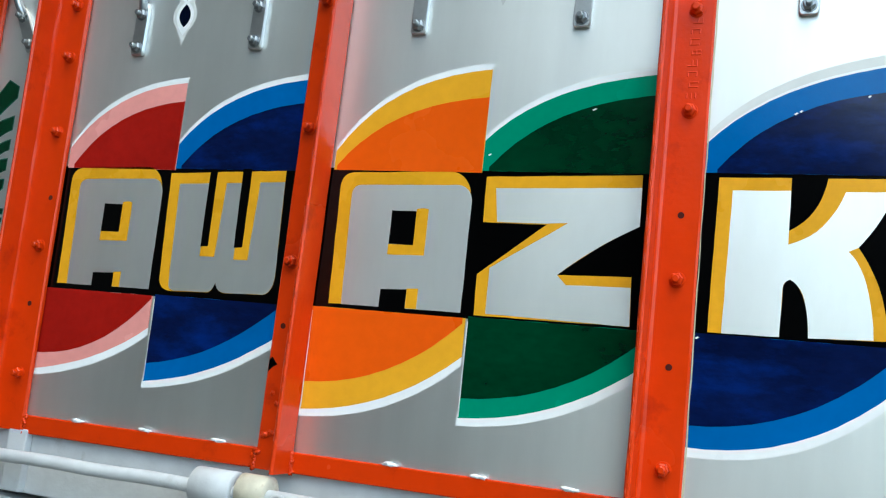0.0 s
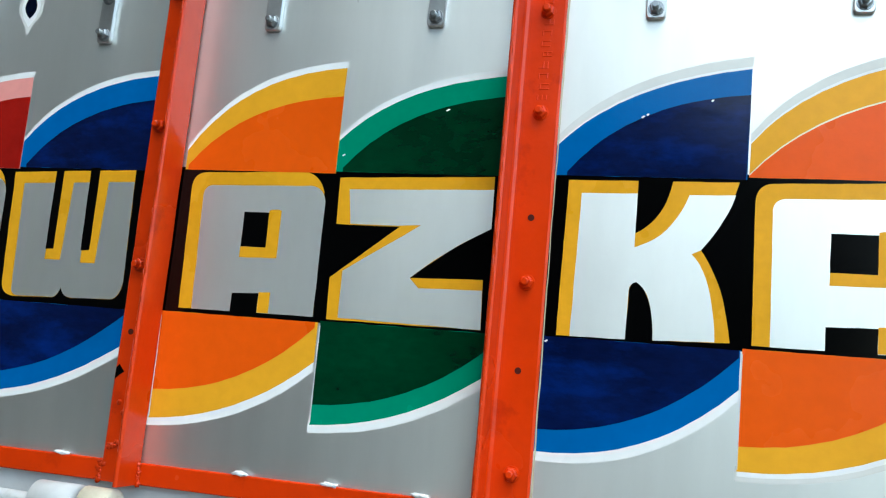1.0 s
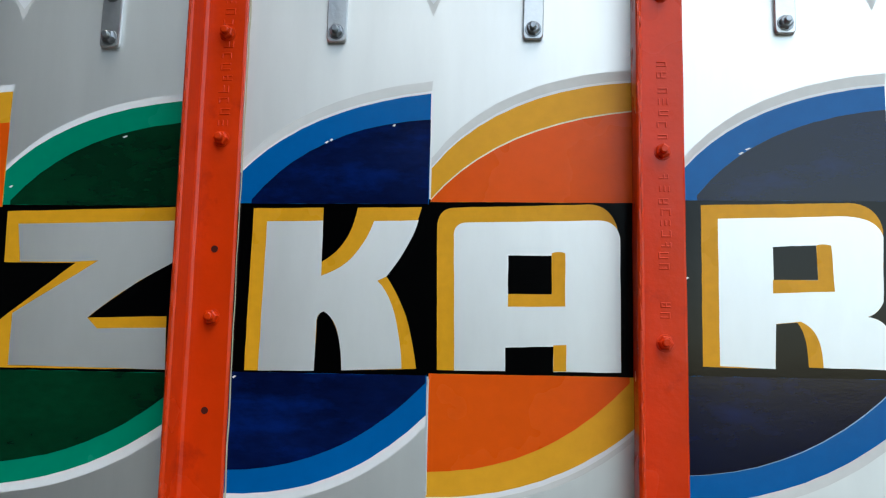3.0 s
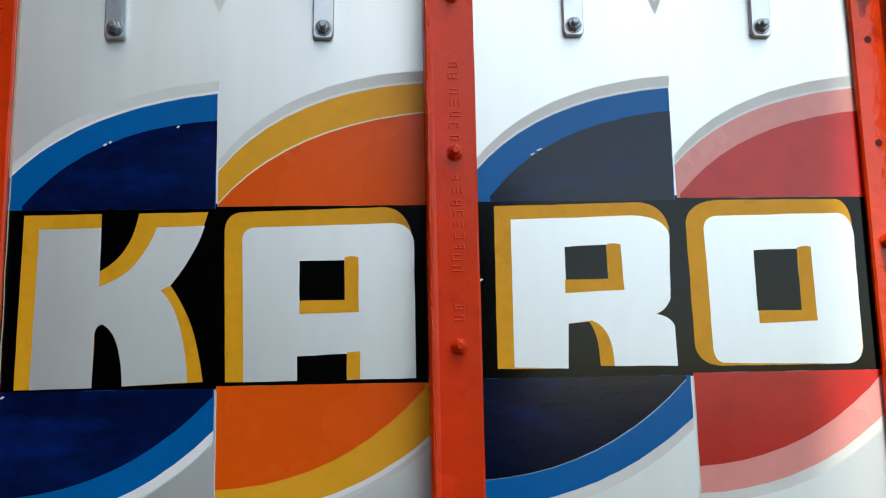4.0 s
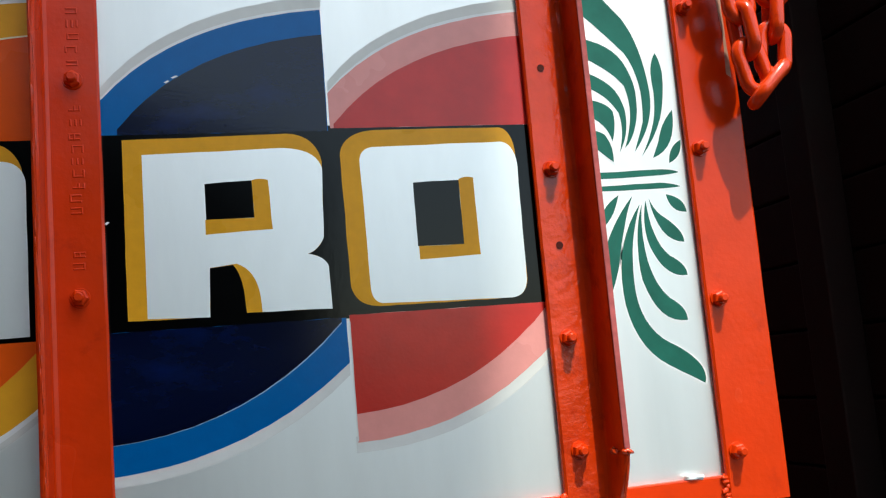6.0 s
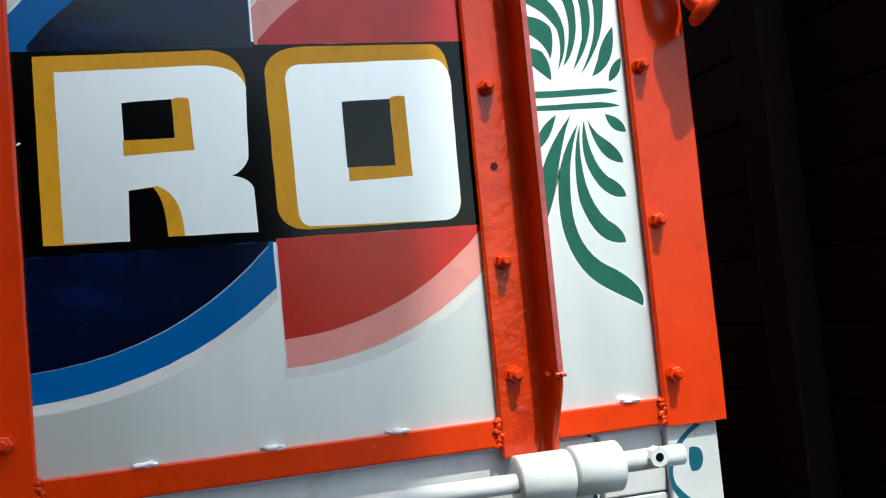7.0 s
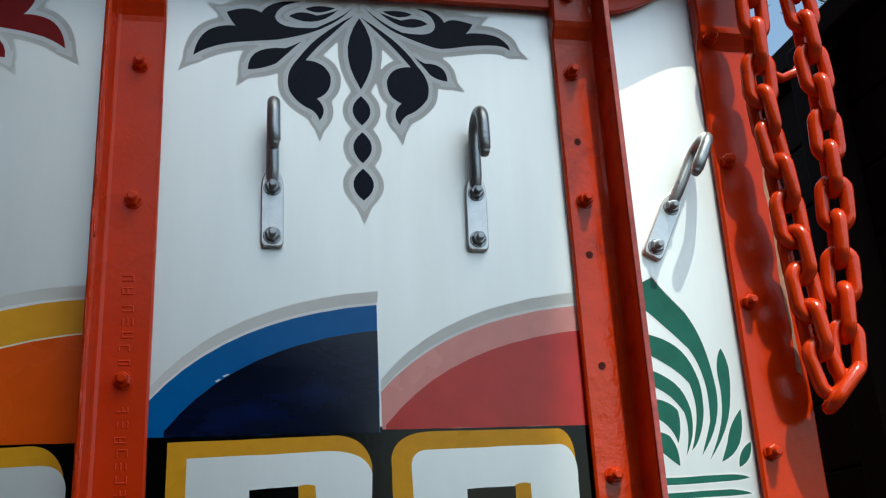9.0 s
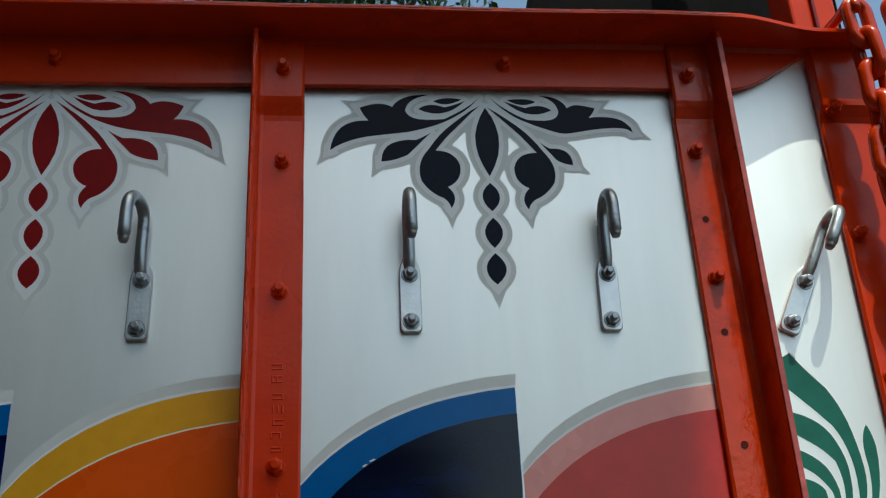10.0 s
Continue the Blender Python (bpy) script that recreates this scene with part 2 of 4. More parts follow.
def film(name, loops, layer, mat, parent, ox=0.0, oz=0.0, label="", wobble=0.5, sx=1.0, sz=1.0, base=0.0):
    """A film of brushed paint: one or more closed outlines in mm, on the sheet at y = base, with hand-painted edges."""
    bm = bmesh.new()
    y = base - 0.00007 * layer
    wobble_seed[0] += 1
    for pts in loops:
        if isinstance(pts, str):
            pts = trace(pts)
        fine = []
        for a, b in zip(pts, pts[1:] + pts[:1]):
            steps = max(1, int(math.dist(a, b) / 9))
            fine += [(a[0] + (b[0] - a[0]) * s / steps, a[1] + (b[1] - a[1]) * s / steps) for s in range(steps)]
        verts = []
        for x, z in fine:
            w = noise.noise_vector(Vector((x * 0.05, z * 0.05, wobble_seed[0] * 3.1))) * wobble
            verts.append(bm.verts.new((drawn(ox * 1000 + x * sx + w.x) / 1000, y, oz + (z * sz + w.y) / 1000)))
        edges = [bm.edges.new((verts[i], verts[(i + 1) % len(verts)])) for i in range(len(verts))]
        bmesh.ops.triangle_fill(bm, use_beauty=True, edges=edges, normal=(0, -1, 0))
        y -= 0.000003
    for f in bm.faces:
        f.normal_update()
        if f.normal.y > 0:
            f.normal_flip()
    me = bpy.data.meshes.new(name)
    bm.to_mesh(me)
    bm.free()
    me.materials.append(mat)
    ob = new(name, me)
    ob.parent = parent
    if label:
        tagged(ob, label)
    return ob


# ---------------------------------------------------------------- ground and surroundings
bm = bmesh.new()
bmesh.ops.create_grid(bm, x_segments=80, y_segments=80, size=1)
for v in bm.verts:
    r = v.co.length
    v.co = Vector((v.co.x * (20 + 980 * r ** 4), v.co.y * (20 + 980 * r ** 4), 0))
    v.co.z = 0.02 * noise.noise(v.co * 0.8)
tagged(part("ground", bm, DARK_GROUND), "ground of a truck yard, coloured dark to cut bounce light", "ground", kind="structure")
# Unseen walls, added to block low sky and darken the sheets' reflections.
bm = add_box(bmesh.new(), -2.7, -2.4, -9.0, 1.5, 0, 12.0, 0.01)
tagged(part("wall_west", bm, BLOCK_DARK), "unseen dark wall added to darken reflections in the left sheets", "wall", kind="structure")
bm = add_box(bmesh.new(), -1.0, 1.6, -7.3, -7.0, 0, 4.35, 0.01)
for v in bm.verts:  # top slopes so that more sky is mirrored further right
    if v.co.z > 2:
        v.co.z -= 0.45 * (v.co.x + 1.0)
tagged(part("wall_south", bm, BLOCK_GREY), "unseen wall added to darken reflections in the sheets", "wall", kind="structure")
bm = add_box(bmesh.new(), -2.4, -1.0, -7.4, -6.9, 0, 12.0, 0.01)
tagged(part("wall_southwest", bm, BLOCK_DARK), "unseen wall added to darken reflections in the sheets", "wall", kind="structure")
# Unseen strip, added to shade the tailgate left of the old post.
bm = add_box(bmesh.new(), -3.4, 1.84, -3.85, -2.55, 8.50, 8.56, 0.005)
tagged(part("canopy", bm, SUN_BLOCK), "unseen grey sheet added to keep the sun off the left sheets", "canopy", kind="structure")

# ---------------------------------------------------------------- sheet panels of the tailgate
Z_LOW, Z_HIGH = 1.172, 2.14
SPANS = ((-1.175, -0.990), (-0.990, -0.500), (-0.500, -0.002), (-0.002, 0.494), (0.494, 0.985), (0.985, 1.165))
LABELS = ("silver-painted narrow steel sheet with dark leaf painting", "silver-painted steel sheet lettered AW with red and blue arcs",
          "silver-painted steel sheet lettered AZ with orange and green arcs", "silver-painted steel sheet lettered KA with blue and orange arcs",
          "silver-painted steel sheet lettered RO with blue and red arcs", "silver-painted narrow steel sheet with green leaf painting")
panels = []
for (x0, x1), label in zip(SPANS, LABELS):
    holder = thing("painted_sheet", label, "metal sheet", "painted tailgate sheets")
    bm = bmesh.new()
    nx, nz = 14, 28
    grid = [[bm.verts.new((x0 + 0.0005 + (x1 - x0 - 0.001) * i / nx, 0, Z_LOW + (Z_HIGH - Z_LOW) * j / nz)) for i in range(nx + 1)] for j in range(nz + 1)]
    for j in range(nz):
        for i in range(nx):
            bm.faces.new((grid[j][i], grid[j][i + 1], grid[j + 1][i + 1], grid[j + 1][i]))
    back = bmesh.ops.extrude_face_region(bm, geom=bm.faces[:])
    for v in back["geom"]:
        if isinstance(v, bmesh.types.BMVert):
            v.co.y += 0.003
    part("sheet", bm, SILVER, holder)
    panels.append(holder)


def band_z(x):
    """Lower and upper edge of the black lettering band, in mm."""
    u = (x + 950) / 1910
    return 1378 + 18 * u, 1574 + 21 * u


def band(holder, x0, x1):
    (a, b), (c, d) = band_z(x0), band_z(x1)
    return film("lettering_band", [[(x0, a), (x1, c), (x1, d), (x0, b)]], 2, BLACK, holder, label="black painted lettering band", wobble=1.0)


def arc_top(holder, xl, xr, z_left, z_right, inner, outer_mat, inner_mat, words, edge=OUTLINE, thread=False, bow=(0.33, 0.93), rise=None):
    """A quarter-round painted fan over the band: pale outline, outer stripe, inner field. inner: x and z where its arc starts, z where it ends."""
    zb = band_z(xl)[1] - 3
    xi, zi, ze = inner
    w, h = xr - xl, z_right - z_left
    c = (xl + bow[0] * w, z_left + (rise or bow[1]) * h)
    g = 15 if edge is OUTLINE else 9
    grey = f"M {xl} {z_left - 12} L {xl} {z_left + g - 3} Q {c[0] - 3} {c[1] + g} {xr + 2} {z_right + g} L {xr} {z_right - 4} Q {c[0]} {c[1] - 4} {xl} {z_left - 12} Z"
    white = f"M {xl} {z_left - 8} L {xl} {z_left + 2} Q {c[0]} {c[1] + 4} {xr + 1} {z_right + 3} L {xr} {z_right - 4} Q {c[0]} {c[1] - 4} {xl} {z_left - 8} Z"
    fan = film("painted_arc", [f"M {xl} {zb} L {xl} {z_left} Q {c[0]} {c[1]} {xr} {z_right} L {xr} {zb} Z"], 3, outer_mat, holder, label=words)
    film("outline", [grey], 1, edge, fan)
    film("highlight_line", [white], 2, WHITE_LINE, fan)
    ci = (xi + bow[0] * (xr - xi), zi + bow[1] * (ze - zi))
    film("inner_field", [f"M {xi} {zb} L {xi} {zi} Q {ci[0]} {ci[1]} {xr} {ze} L {xr - 1} {zb} Z"], 4, inner_mat, fan)
    if thread:
        film("cream_line", [f"M {xi} {zi - 1} Q {ci[0]} {ci[1] - 1} {xr} {ze - 1} L {xr} {ze + 0.6} Q {ci[0] - 1} {ci[1] + 1} {xi} {zi + 0.6} Z"], 5, CREAM, fan, wobble=0.3)


def arc_low(holder, xl, xr, z_in, z_in_r, z_out, z_out_r, x_end, outer_mat, inner_mat, words, edge=OUTLINE, white=True, sag=(0.11, 0.05), thread=None):
    """The same fan turned half round, hanging under the band."""
    zt = band_z(xl)[0] + 3
    w = xr - xl
    c = (xl + 0.58 * w, z_out + sag[0] * (z_out_r - z_out))
    fan = film("painted_arc", [f"M {xl} {zt} L {xl} {z_out} Q {c[0]} {c[1]} {xr} {z_out_r} L {xr} {zt} Z"], 3, outer_mat, holder, label=words)
    film("outline", [f"M {xl - 2} {z_out + 6} L {xl - 2} {z_out - 10} Q {c[0] + 2} {c[1] - 13} {xr} {z_out_r - 12} L {xr} {z_out_r + 4} Q {c[0]} {c[1] + 4} {xl} {z_out + 6} Z"], 1, edge, fan)
    if white:
        film("highlight_line", [f"M {xl} {z_out + 6} L {xl} {z_out - 5} Q {c[0] + 2} {c[1] - 6} {xr} {z_out_r - 5} L {xr} {z_out_r + 4} Q {c[0]} {c[1] + 4} {xl} {z_out + 6} Z"], 2, WHITE_LINE, fan)
    ci = (xl + 0.58 * (x_end - xl), z_in + sag[1] * (z_in_r - z_in))
    film("inner_field", [f"M {xl} {zt} L {xl} {z_in} Q {ci[0]} {ci[1]} {x_end} {z_in_r} L {x_end} {zt} Z"], 4, inner_mat, fan)
    if thread:
        film("pale_line", [f"M {xl} {z_in} Q {ci[0]} {ci[1]} {x_end} {z_in_r} L {x_end} {z_in_r - 1.6} Q {ci[0] + 1} {ci[1] - 0.8} {xl} {z_in - 0.3} Z"], 5, thread, fan, wobble=0.25)
    # rim of thick paint at the fan's upright edge
    film("paint_rim", [f"M {xl - 0.6} {zt - 6} L {xl + 0.5} {zt - 6} L {xl + 0.7} {z_out + 2} L {xl - 0.4} {z_out + 2} Z"], 5, edge, fan, wobble=0.3)


AW, AZ, KA, RO = panels[1:5]
band(AW, -988, -502)
band(AZ, -498, -4)
band(KA, 0, 492)
band(RO, 496, 983)
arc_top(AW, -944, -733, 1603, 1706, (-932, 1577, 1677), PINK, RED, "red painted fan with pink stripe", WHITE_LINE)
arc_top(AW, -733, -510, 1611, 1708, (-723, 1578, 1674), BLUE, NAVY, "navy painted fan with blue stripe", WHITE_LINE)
arc_top(AZ, -474, -257, 1603, 1716, (-470, 1583, 1678), AMBER, ORANGE, "orange painted fan with amber stripe", WHITE_LINE)
arc_top(AZ, -257, -26, 1619, 1705, (-248, 1584, 1679), TEAL, GREEN, "dark green painted fan with sea green stripe", WHITE_LINE)
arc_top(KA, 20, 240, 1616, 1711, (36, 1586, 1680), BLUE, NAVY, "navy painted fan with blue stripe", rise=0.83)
arc_top(KA, 242, 474, 1623, 1723, (242, 1587, 1690), AMBER, ORANGE, "orange painted fan with amber stripe", thread=True, bow=(0.32, 0.87), rise=0.94)
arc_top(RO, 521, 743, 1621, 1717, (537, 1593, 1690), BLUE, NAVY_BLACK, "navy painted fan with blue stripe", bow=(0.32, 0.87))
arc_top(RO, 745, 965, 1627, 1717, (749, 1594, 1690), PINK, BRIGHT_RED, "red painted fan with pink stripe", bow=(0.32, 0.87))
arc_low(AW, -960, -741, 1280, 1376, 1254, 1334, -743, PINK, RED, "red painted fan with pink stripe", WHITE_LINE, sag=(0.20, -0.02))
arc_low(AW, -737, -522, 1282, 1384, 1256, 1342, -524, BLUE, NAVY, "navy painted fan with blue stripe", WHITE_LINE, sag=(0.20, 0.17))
arc_low(AZ, -481, -259, 1283, 1378, 1246, 1336, -263, AMBER, ORANGE, "orange painted fan with amber stripe", WHITE_LINE)
arc_low(AZ, -256, -30, 1284, 1377, 1259, 1348, -34, TEAL, GREEN, "dark green painted fan with sea green stripe", WHITE_LINE)
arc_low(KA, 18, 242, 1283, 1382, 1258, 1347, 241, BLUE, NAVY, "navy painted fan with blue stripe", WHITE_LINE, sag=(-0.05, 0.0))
arc_low(KA, 244, 474, 1287, 1386, 1260, 1343, 462, AMBER, ORANGE, "orange painted fan with amber stripe", sag=(0.0, 0.0))
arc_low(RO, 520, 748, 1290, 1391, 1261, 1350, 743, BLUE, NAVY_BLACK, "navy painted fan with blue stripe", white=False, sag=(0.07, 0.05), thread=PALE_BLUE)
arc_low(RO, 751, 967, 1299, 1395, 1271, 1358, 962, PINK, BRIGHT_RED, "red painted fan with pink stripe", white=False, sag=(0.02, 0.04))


def letter(holder, character, x, z, face, shading, counters, shades, sx=1.0):
    """One hand-painted block capital: yellow shading, silver face, black counters with yellow depth."""
    ox, oz = x / 1000, z / 1000
    top = film("letter_" + character, [face], 5, LETTER, holder, ox, oz, label="silver painted block capital " + character.upper(), sx=sx)
    film("shading", [shading], 4, YELLOW, top, ox, oz, label="yellow painted letter shading", sx=sx)
    if counters:
        for c in counters:
            film("counter", [c], 6, BLACK, top, ox, oz, sx=sx)
    if shades:
        for c in shades:
            film("counter_shading", [c], 7, YELLOW, top, ox, oz, label="yellow painted letter shading", sx=sx)


def letter_a(holder, x, z, w, hole, notch):
    a, b, c, lo, hi = hole
    d, e, f, nh = notch
    letter(holder, "a", x, z,
           f"M 22 0 L 19 152 Q 20 165 34 165 L {w - 23} 168 Q {w - 3} 168 {w} 148 L {w} 1 Z",
           f"M 3 0 L 0 160 Q 0 182 22 182 L {w - 35} 186 Q {w - 11} 186 {w - 3} 160 L {w} 2 Z",
           [f"M {a} {lo} L {b} {lo} L {b} {hi} L {a} {hi} Z", f"M {d} -1 L {e} -1 L {e} {nh} L {d} {nh - 2} Z"],
           [f"M {a} {lo - 14} L {c} {lo - 13} L {c} {hi + 3} Q {c - 6} {hi + 6} {b} {hi + 3} L {b} {lo} L {a} {lo} Z", f"M {e} 1 L {f} 1 L {f} {nh + 2} L {e} {nh + 1} Z"])


letter_a(AW, -932, 1389, 181, (74, 109, 127, 84, 127), (71, 111, 125, 22))
letter(AW, "w", -739, 1392,
       "M 22 10 L 18 158 L 195 165 L 198 29 Q 196 3 181 3 L 122 1 Q 106 2 103 15 Q 98 0 89 0 L 34 -1 Q 22 0 22 10 Z",
       "M 3 75 L 0 174 L 195 181 L 198 29 Q 196 3 181 3 L 122 1 Q 106 2 103 15 Q 98 0 89 0 L 26 -2 Q 6 0 5 17 Z",
       ["M 69 66 L 82 66 L 82 180 L 69 180 Z", "M 126 67 L 141 68 L 140 183 L 125 183 Z"],
       ["M 82 177 L 101 178 L 95 52 L 70 52 L 70 66 L 82 67 Z", "M 140 179 L 157 180 L 151 50 L 128 50 L 128 67 L 140 68 Z"])
letter_a(AZ, -461, 1391, 194, (82, 118, 135, 85, 131), (78, 116, 132, 26))
letter(AZ, "z", -250, 1390,
       "M 14 166 L 199 171 L 200 123 Q 150 98 104 58 L 116 46 L 195 48 L 197 1 L 16 3 L 16 62 L 112 124 L 82 122 L 20 122 Z",
       "M 0 181 L 199 187 L 200 123 Q 154 100 104 58 L 195 61 L 197 1 L 1 0 L 0 53 L 85 121 L 1 121 Z", [], [])
letter(KA, "k", 37, 1392,
       "M 16 0 L 18 169 L 83 170 L 83 107 Q 125 120 141 170 L 192 171 Q 183 140 157 107 L 147 102 Q 172 80 177 5 L 110 2 Q 108 55 88 67 Q 80 65 80 55 L 79 1 Z",
       "M 0 0 L 2 184 L 83 185 L 83 123 Q 115 140 122 185 L 195 186 Q 185 145 157 107 Q 185 70 193 5 L 110 2 Q 108 55 88 67 Q 80 65 80 55 L 79 1 Z", [], [])
letter_a(KA, 250, 1396, 203, (80, 128, 143, 85, 128), (78, 130, 144, 28))
letter(RO, "r", 540, 1405,
       "M 18 1 L 19 162 L 150 165 Q 188 166 194 143 L 191 72 Q 186 60 174 56 Q 190 54 194 43 L 195 0 L 126 1 Q 126 42 104 50 L 78 47 L 76 -1 Z",
       "M 0 0 L 1 177 L 160 180 Q 190 178 194 150 L 191 72 Q 186 60 174 56 Q 190 54 194 43 L 195 0 L 111 1 Q 110 40 100 49 L 78 47 L 76 -1 Z",
       ["M 77 95 L 124 95 L 123 133 L 77 131 Z"],
       ["M 76 80 L 141 83 L 139 133 Q 130 136 123 133 L 124 95 L 76 95 Z"])
letter(RO, "o", 753, 1405,
       "M 22 17 L 20 150 Q 21 163 35 164 L 172 166 Q 188 164 189 139 L 188 18 Q 186 0 170 -1 L 33 2 Q 23 4 22 17 Z",
       "M 2 20 L 0 155 Q 2 180 39 182 L 173 182 Q 186 178 188 155 L 188 18 Q 186 0 170 -1 L 30 -1 Q 6 0 2 20 Z",
       ["M 74 58 L 123 58 L 123 126 L 74 125 Z"],
       ["M 75 44 L 140 46 L 139 128 Q 131 131 123 127 L 123 58 L 75 58 Z"])

# paint flecks left on the dark fields
for holder, x, z, w in ((KA, 118, 1653, 3), (KA, 124, 1656, 2), (RO, 590, 1645, 5), (KA, 24, 1384, 3),
                        (AZ, -120, 1660, 4), (AZ, -251, 1600, 3), (RO, 522, 1500, 3),
                        (KA, 196, 1673, 2), (RO, 583, 1640, 4)):
    film("paint_fleck", [f"M {x} {z} L {x + w} {z + 2} L {x + w + 2} {z + 1.2} L {x + 2} {z - 1.2} Z"], 6, WHITE_LINE, holder, label="white paint fleck", wobble=0.5)

# floral pendant at the head of each panel: one half drawn, the other mirrored
HALF = ("M -181 197 Q -178 225 -158 233 Q -148 237 -137 236 Q -144 244 -147 253 Q -125 264 -109 255 Q -100 272 -65 272 Q -92 266 -94 250 Q -90 234 -49 239 Q -25 250 -6 269 Q -26 245 -47 236 Q -76 222 -111 219 Q -160 215 -181 197 Z",
        "M -61 263 Q -50 270 -27 266 Q -45 254 -61 263 Z",
        "M -79 252 Q -68 262 -48 255 Q -36 258 -23 264 Q -50 236 -79 252 Z",
        "M -123 183 Q -123 213 -83 211 Q -75 214 -65 221 Q -85 200 -92 192 Q -105 184 -123 183 Z",
        "M -6 258 Q -50 230 -68 200 Q -85 180 -78 158 Q -70 143 -55 137 Q -48 132 -46 124 Q -36 138 -49 151 Q -32 158 -33 178 Q -38 197 -61 197 Q -45 220 -6 258 Z")
MIDDLE = ("M 0 255 Q -28 212 0 164 Q 28 212 0 255 Z", "M 0 156 Q -20 138 0 120 Q 20 138 0 156 Z",
          "M 0 112 Q -20 94 0 75 Q 20 94 0 112 Z", "M 0 69 Q -22 50 0 32 Q 22 50 0 69 Z")


def smooth_step(a, b, v):
    u = min(max((v - a) / (b - a), 0), 1)
    return u * u * (3 - 2 * u)


left_half = [trace(p, 7) for p in HALF]
right_half = [[(-x, z) for x, z in p] for p in left_half]
middle = [trace(p, 7) for p in MIDDLE]
petals = left_half + right_half + middle


def flat_wing(x, z):
    """The right wing of the last pendant, painted flatter and shorter than its twin."""
    low = smooth_step(90, 181, x) * min(max((262 - z) / 60, 0), 1)
    return x - 16 * smooth_step(60, 140, x) + 10 * low, z + 26 * low


uneven = left_half + middle + [[flat_wing(x, z) for x, z in right_half[0]]] + right_half[1:3]
uneven += [[(62 + (x - 65) * 0.63, 209 + (z - 221) * 0.79) for x, z in right_half[3]], [(x - 4, z - 2) for x, z in right_half[4]]]


def spikes(depth, twin=True):
    """Pointed ends of the outline, drawn anticlockwise, for both halves."""
    some = [[(-13, 36), (0, 36 - depth), (13, 36)]]
    left = (((-181, 197), (-0.62, -0.78)), ((-46, 124), (0.0, -1.0)), ((-123, 183), (-0.5, -0.87)), ((-147, 253), (-0.9, 0.43)))
    right = [((-x, z), (-ux, uz)) for (x, z), (ux, uz) in left]
    if not twin:
        right = (((175, 223), (0.9, -0.43)), ((42, 122), (0.1, -0.99)), ((98, 179), (0.85, -0.52)), ((131, 257), (0.9, 0.43)))
    for (x, z), (ux, uz) in (*left, *right):
        a, b, c = (x - uz * 11 - ux * 4, z + ux * 11 - uz * 4), (x + uz * 11 - ux * 4, z - ux * 11 - uz * 4), (x + ux * depth * 0.8, z + uz * depth * 0.8)
        tri = [a, b, c]
        area = sum(p[0] * q[1] - q[0] * p[1] for p, q in zip(tri, tri[1:] + tri[:1]))
        some.append(tri if area > 0 else tri[::-1])
    return some


def halo(name, shapes, width, mat, layer, tips=()):
    """One film that surrounds all the shapes by the given width in mm: cells of a fine grid, cut along the edge."""
    step = 2.0
    xs, zs = np.arange(-204, 205, step), np.arange(-4, 292, step)
    gx, gz = np.meshgrid(xs, zs)
    best = np.full(gx.shape, 1e9)
    for pts in shapes:
        inside = np.zeros(gx.shape, bool)
        for (ax, az), (bx, bz) in zip(pts, pts[1:] + pts[:1]):
            dx, dz = bx - ax, bz - az
            u = np.clip(((gx - ax) * dx + (gz - az) * dz) / (dx * dx + dz * dz + 1e-9), 0, 1)
            best = np.minimum(best, np.hypot(gx - ax - u * dx, gz - az - u * dz))
            cross = ((az > gz) != (bz > gz)) & (gx < dx * (gz - az) / (dz if abs(dz) > 1e-9 else 1e-9) + ax)
            inside ^= cross
        best[inside] = 0
    f = width - best
    for pts in tips:
        near = np.full(gx.shape, 1e9)
        for (ax, az), (bx, bz) in zip(pts, pts[1:] + pts[:1]):
            dx, dz = bx - ax, bz - az
            near = np.minimum(near, (dx * (gz - az) - dz * (gx - ax)) / math.hypot(dx, dz))
        f = np.maximum(f, near)
    bm, at = bmesh.new(), {}

    def vert(x, z):
        key = (round(x, 3), round(z, 3))
        if key not in at:
            at[key] = bm.verts.new((x / 1000, -0.00007 * layer, z / 1000))
        return at[key]

    for r in range(len(zs) - 1):
        for c in range(len(xs) - 1):
            ring = ((r, c), (r, c + 1), (r + 1, c + 1), (r + 1, c))
            vals = [f[a] for a in ring]
            if max(vals) <= 0:
                continue
            out = []
            for k in range(4):
                (r0, c0), (r1, c1), v0, v1 = ring[k], ring[(k + 1) % 4], vals[k], vals[(k + 1) % 4]
                if v0 > 0:
                    out.append(vert(xs[c0], zs[r0]))
                if (v0 > 0) != (v1 > 0):
                    u = v0 / (v0 - v1)
                    out.append(vert(xs[c0] + u * (xs[c1] - xs[c0]), zs[r0] + u * (zs[r1] - zs[r0])))
            clean = [v for k, v in enumerate(out) if v is not out[k - 1]]
            if len(clean) > 2 and len(set(clean)) == len(clean):
                try:
                    bm.faces.new(clean)
                except ValueError:
                    pass
    for face in bm.faces:
        face.normal_update()
        if face.normal.y > 0:
            face.normal_flip()
    me = bpy.data.meshes.new(name)
    bm.to_mesh(me)
    bm.free()
    me.materials.append(mat)
    return me


GREY_HALO = halo("grey_outline", petals, 11.0, OUTLINE, 1, spikes(32))
WHITE_HALO = halo("white_outline", petals, 5.2, WHITE_LINE, 3, spikes(17))
GREY_UNEVEN = halo("grey_outline", uneven, 11.0, OUTLINE, 1, spikes(32, False))
WHITE_UNEVEN = halo("white_outline", uneven, 5.2, WHITE_LINE, 3, spikes(17, False))


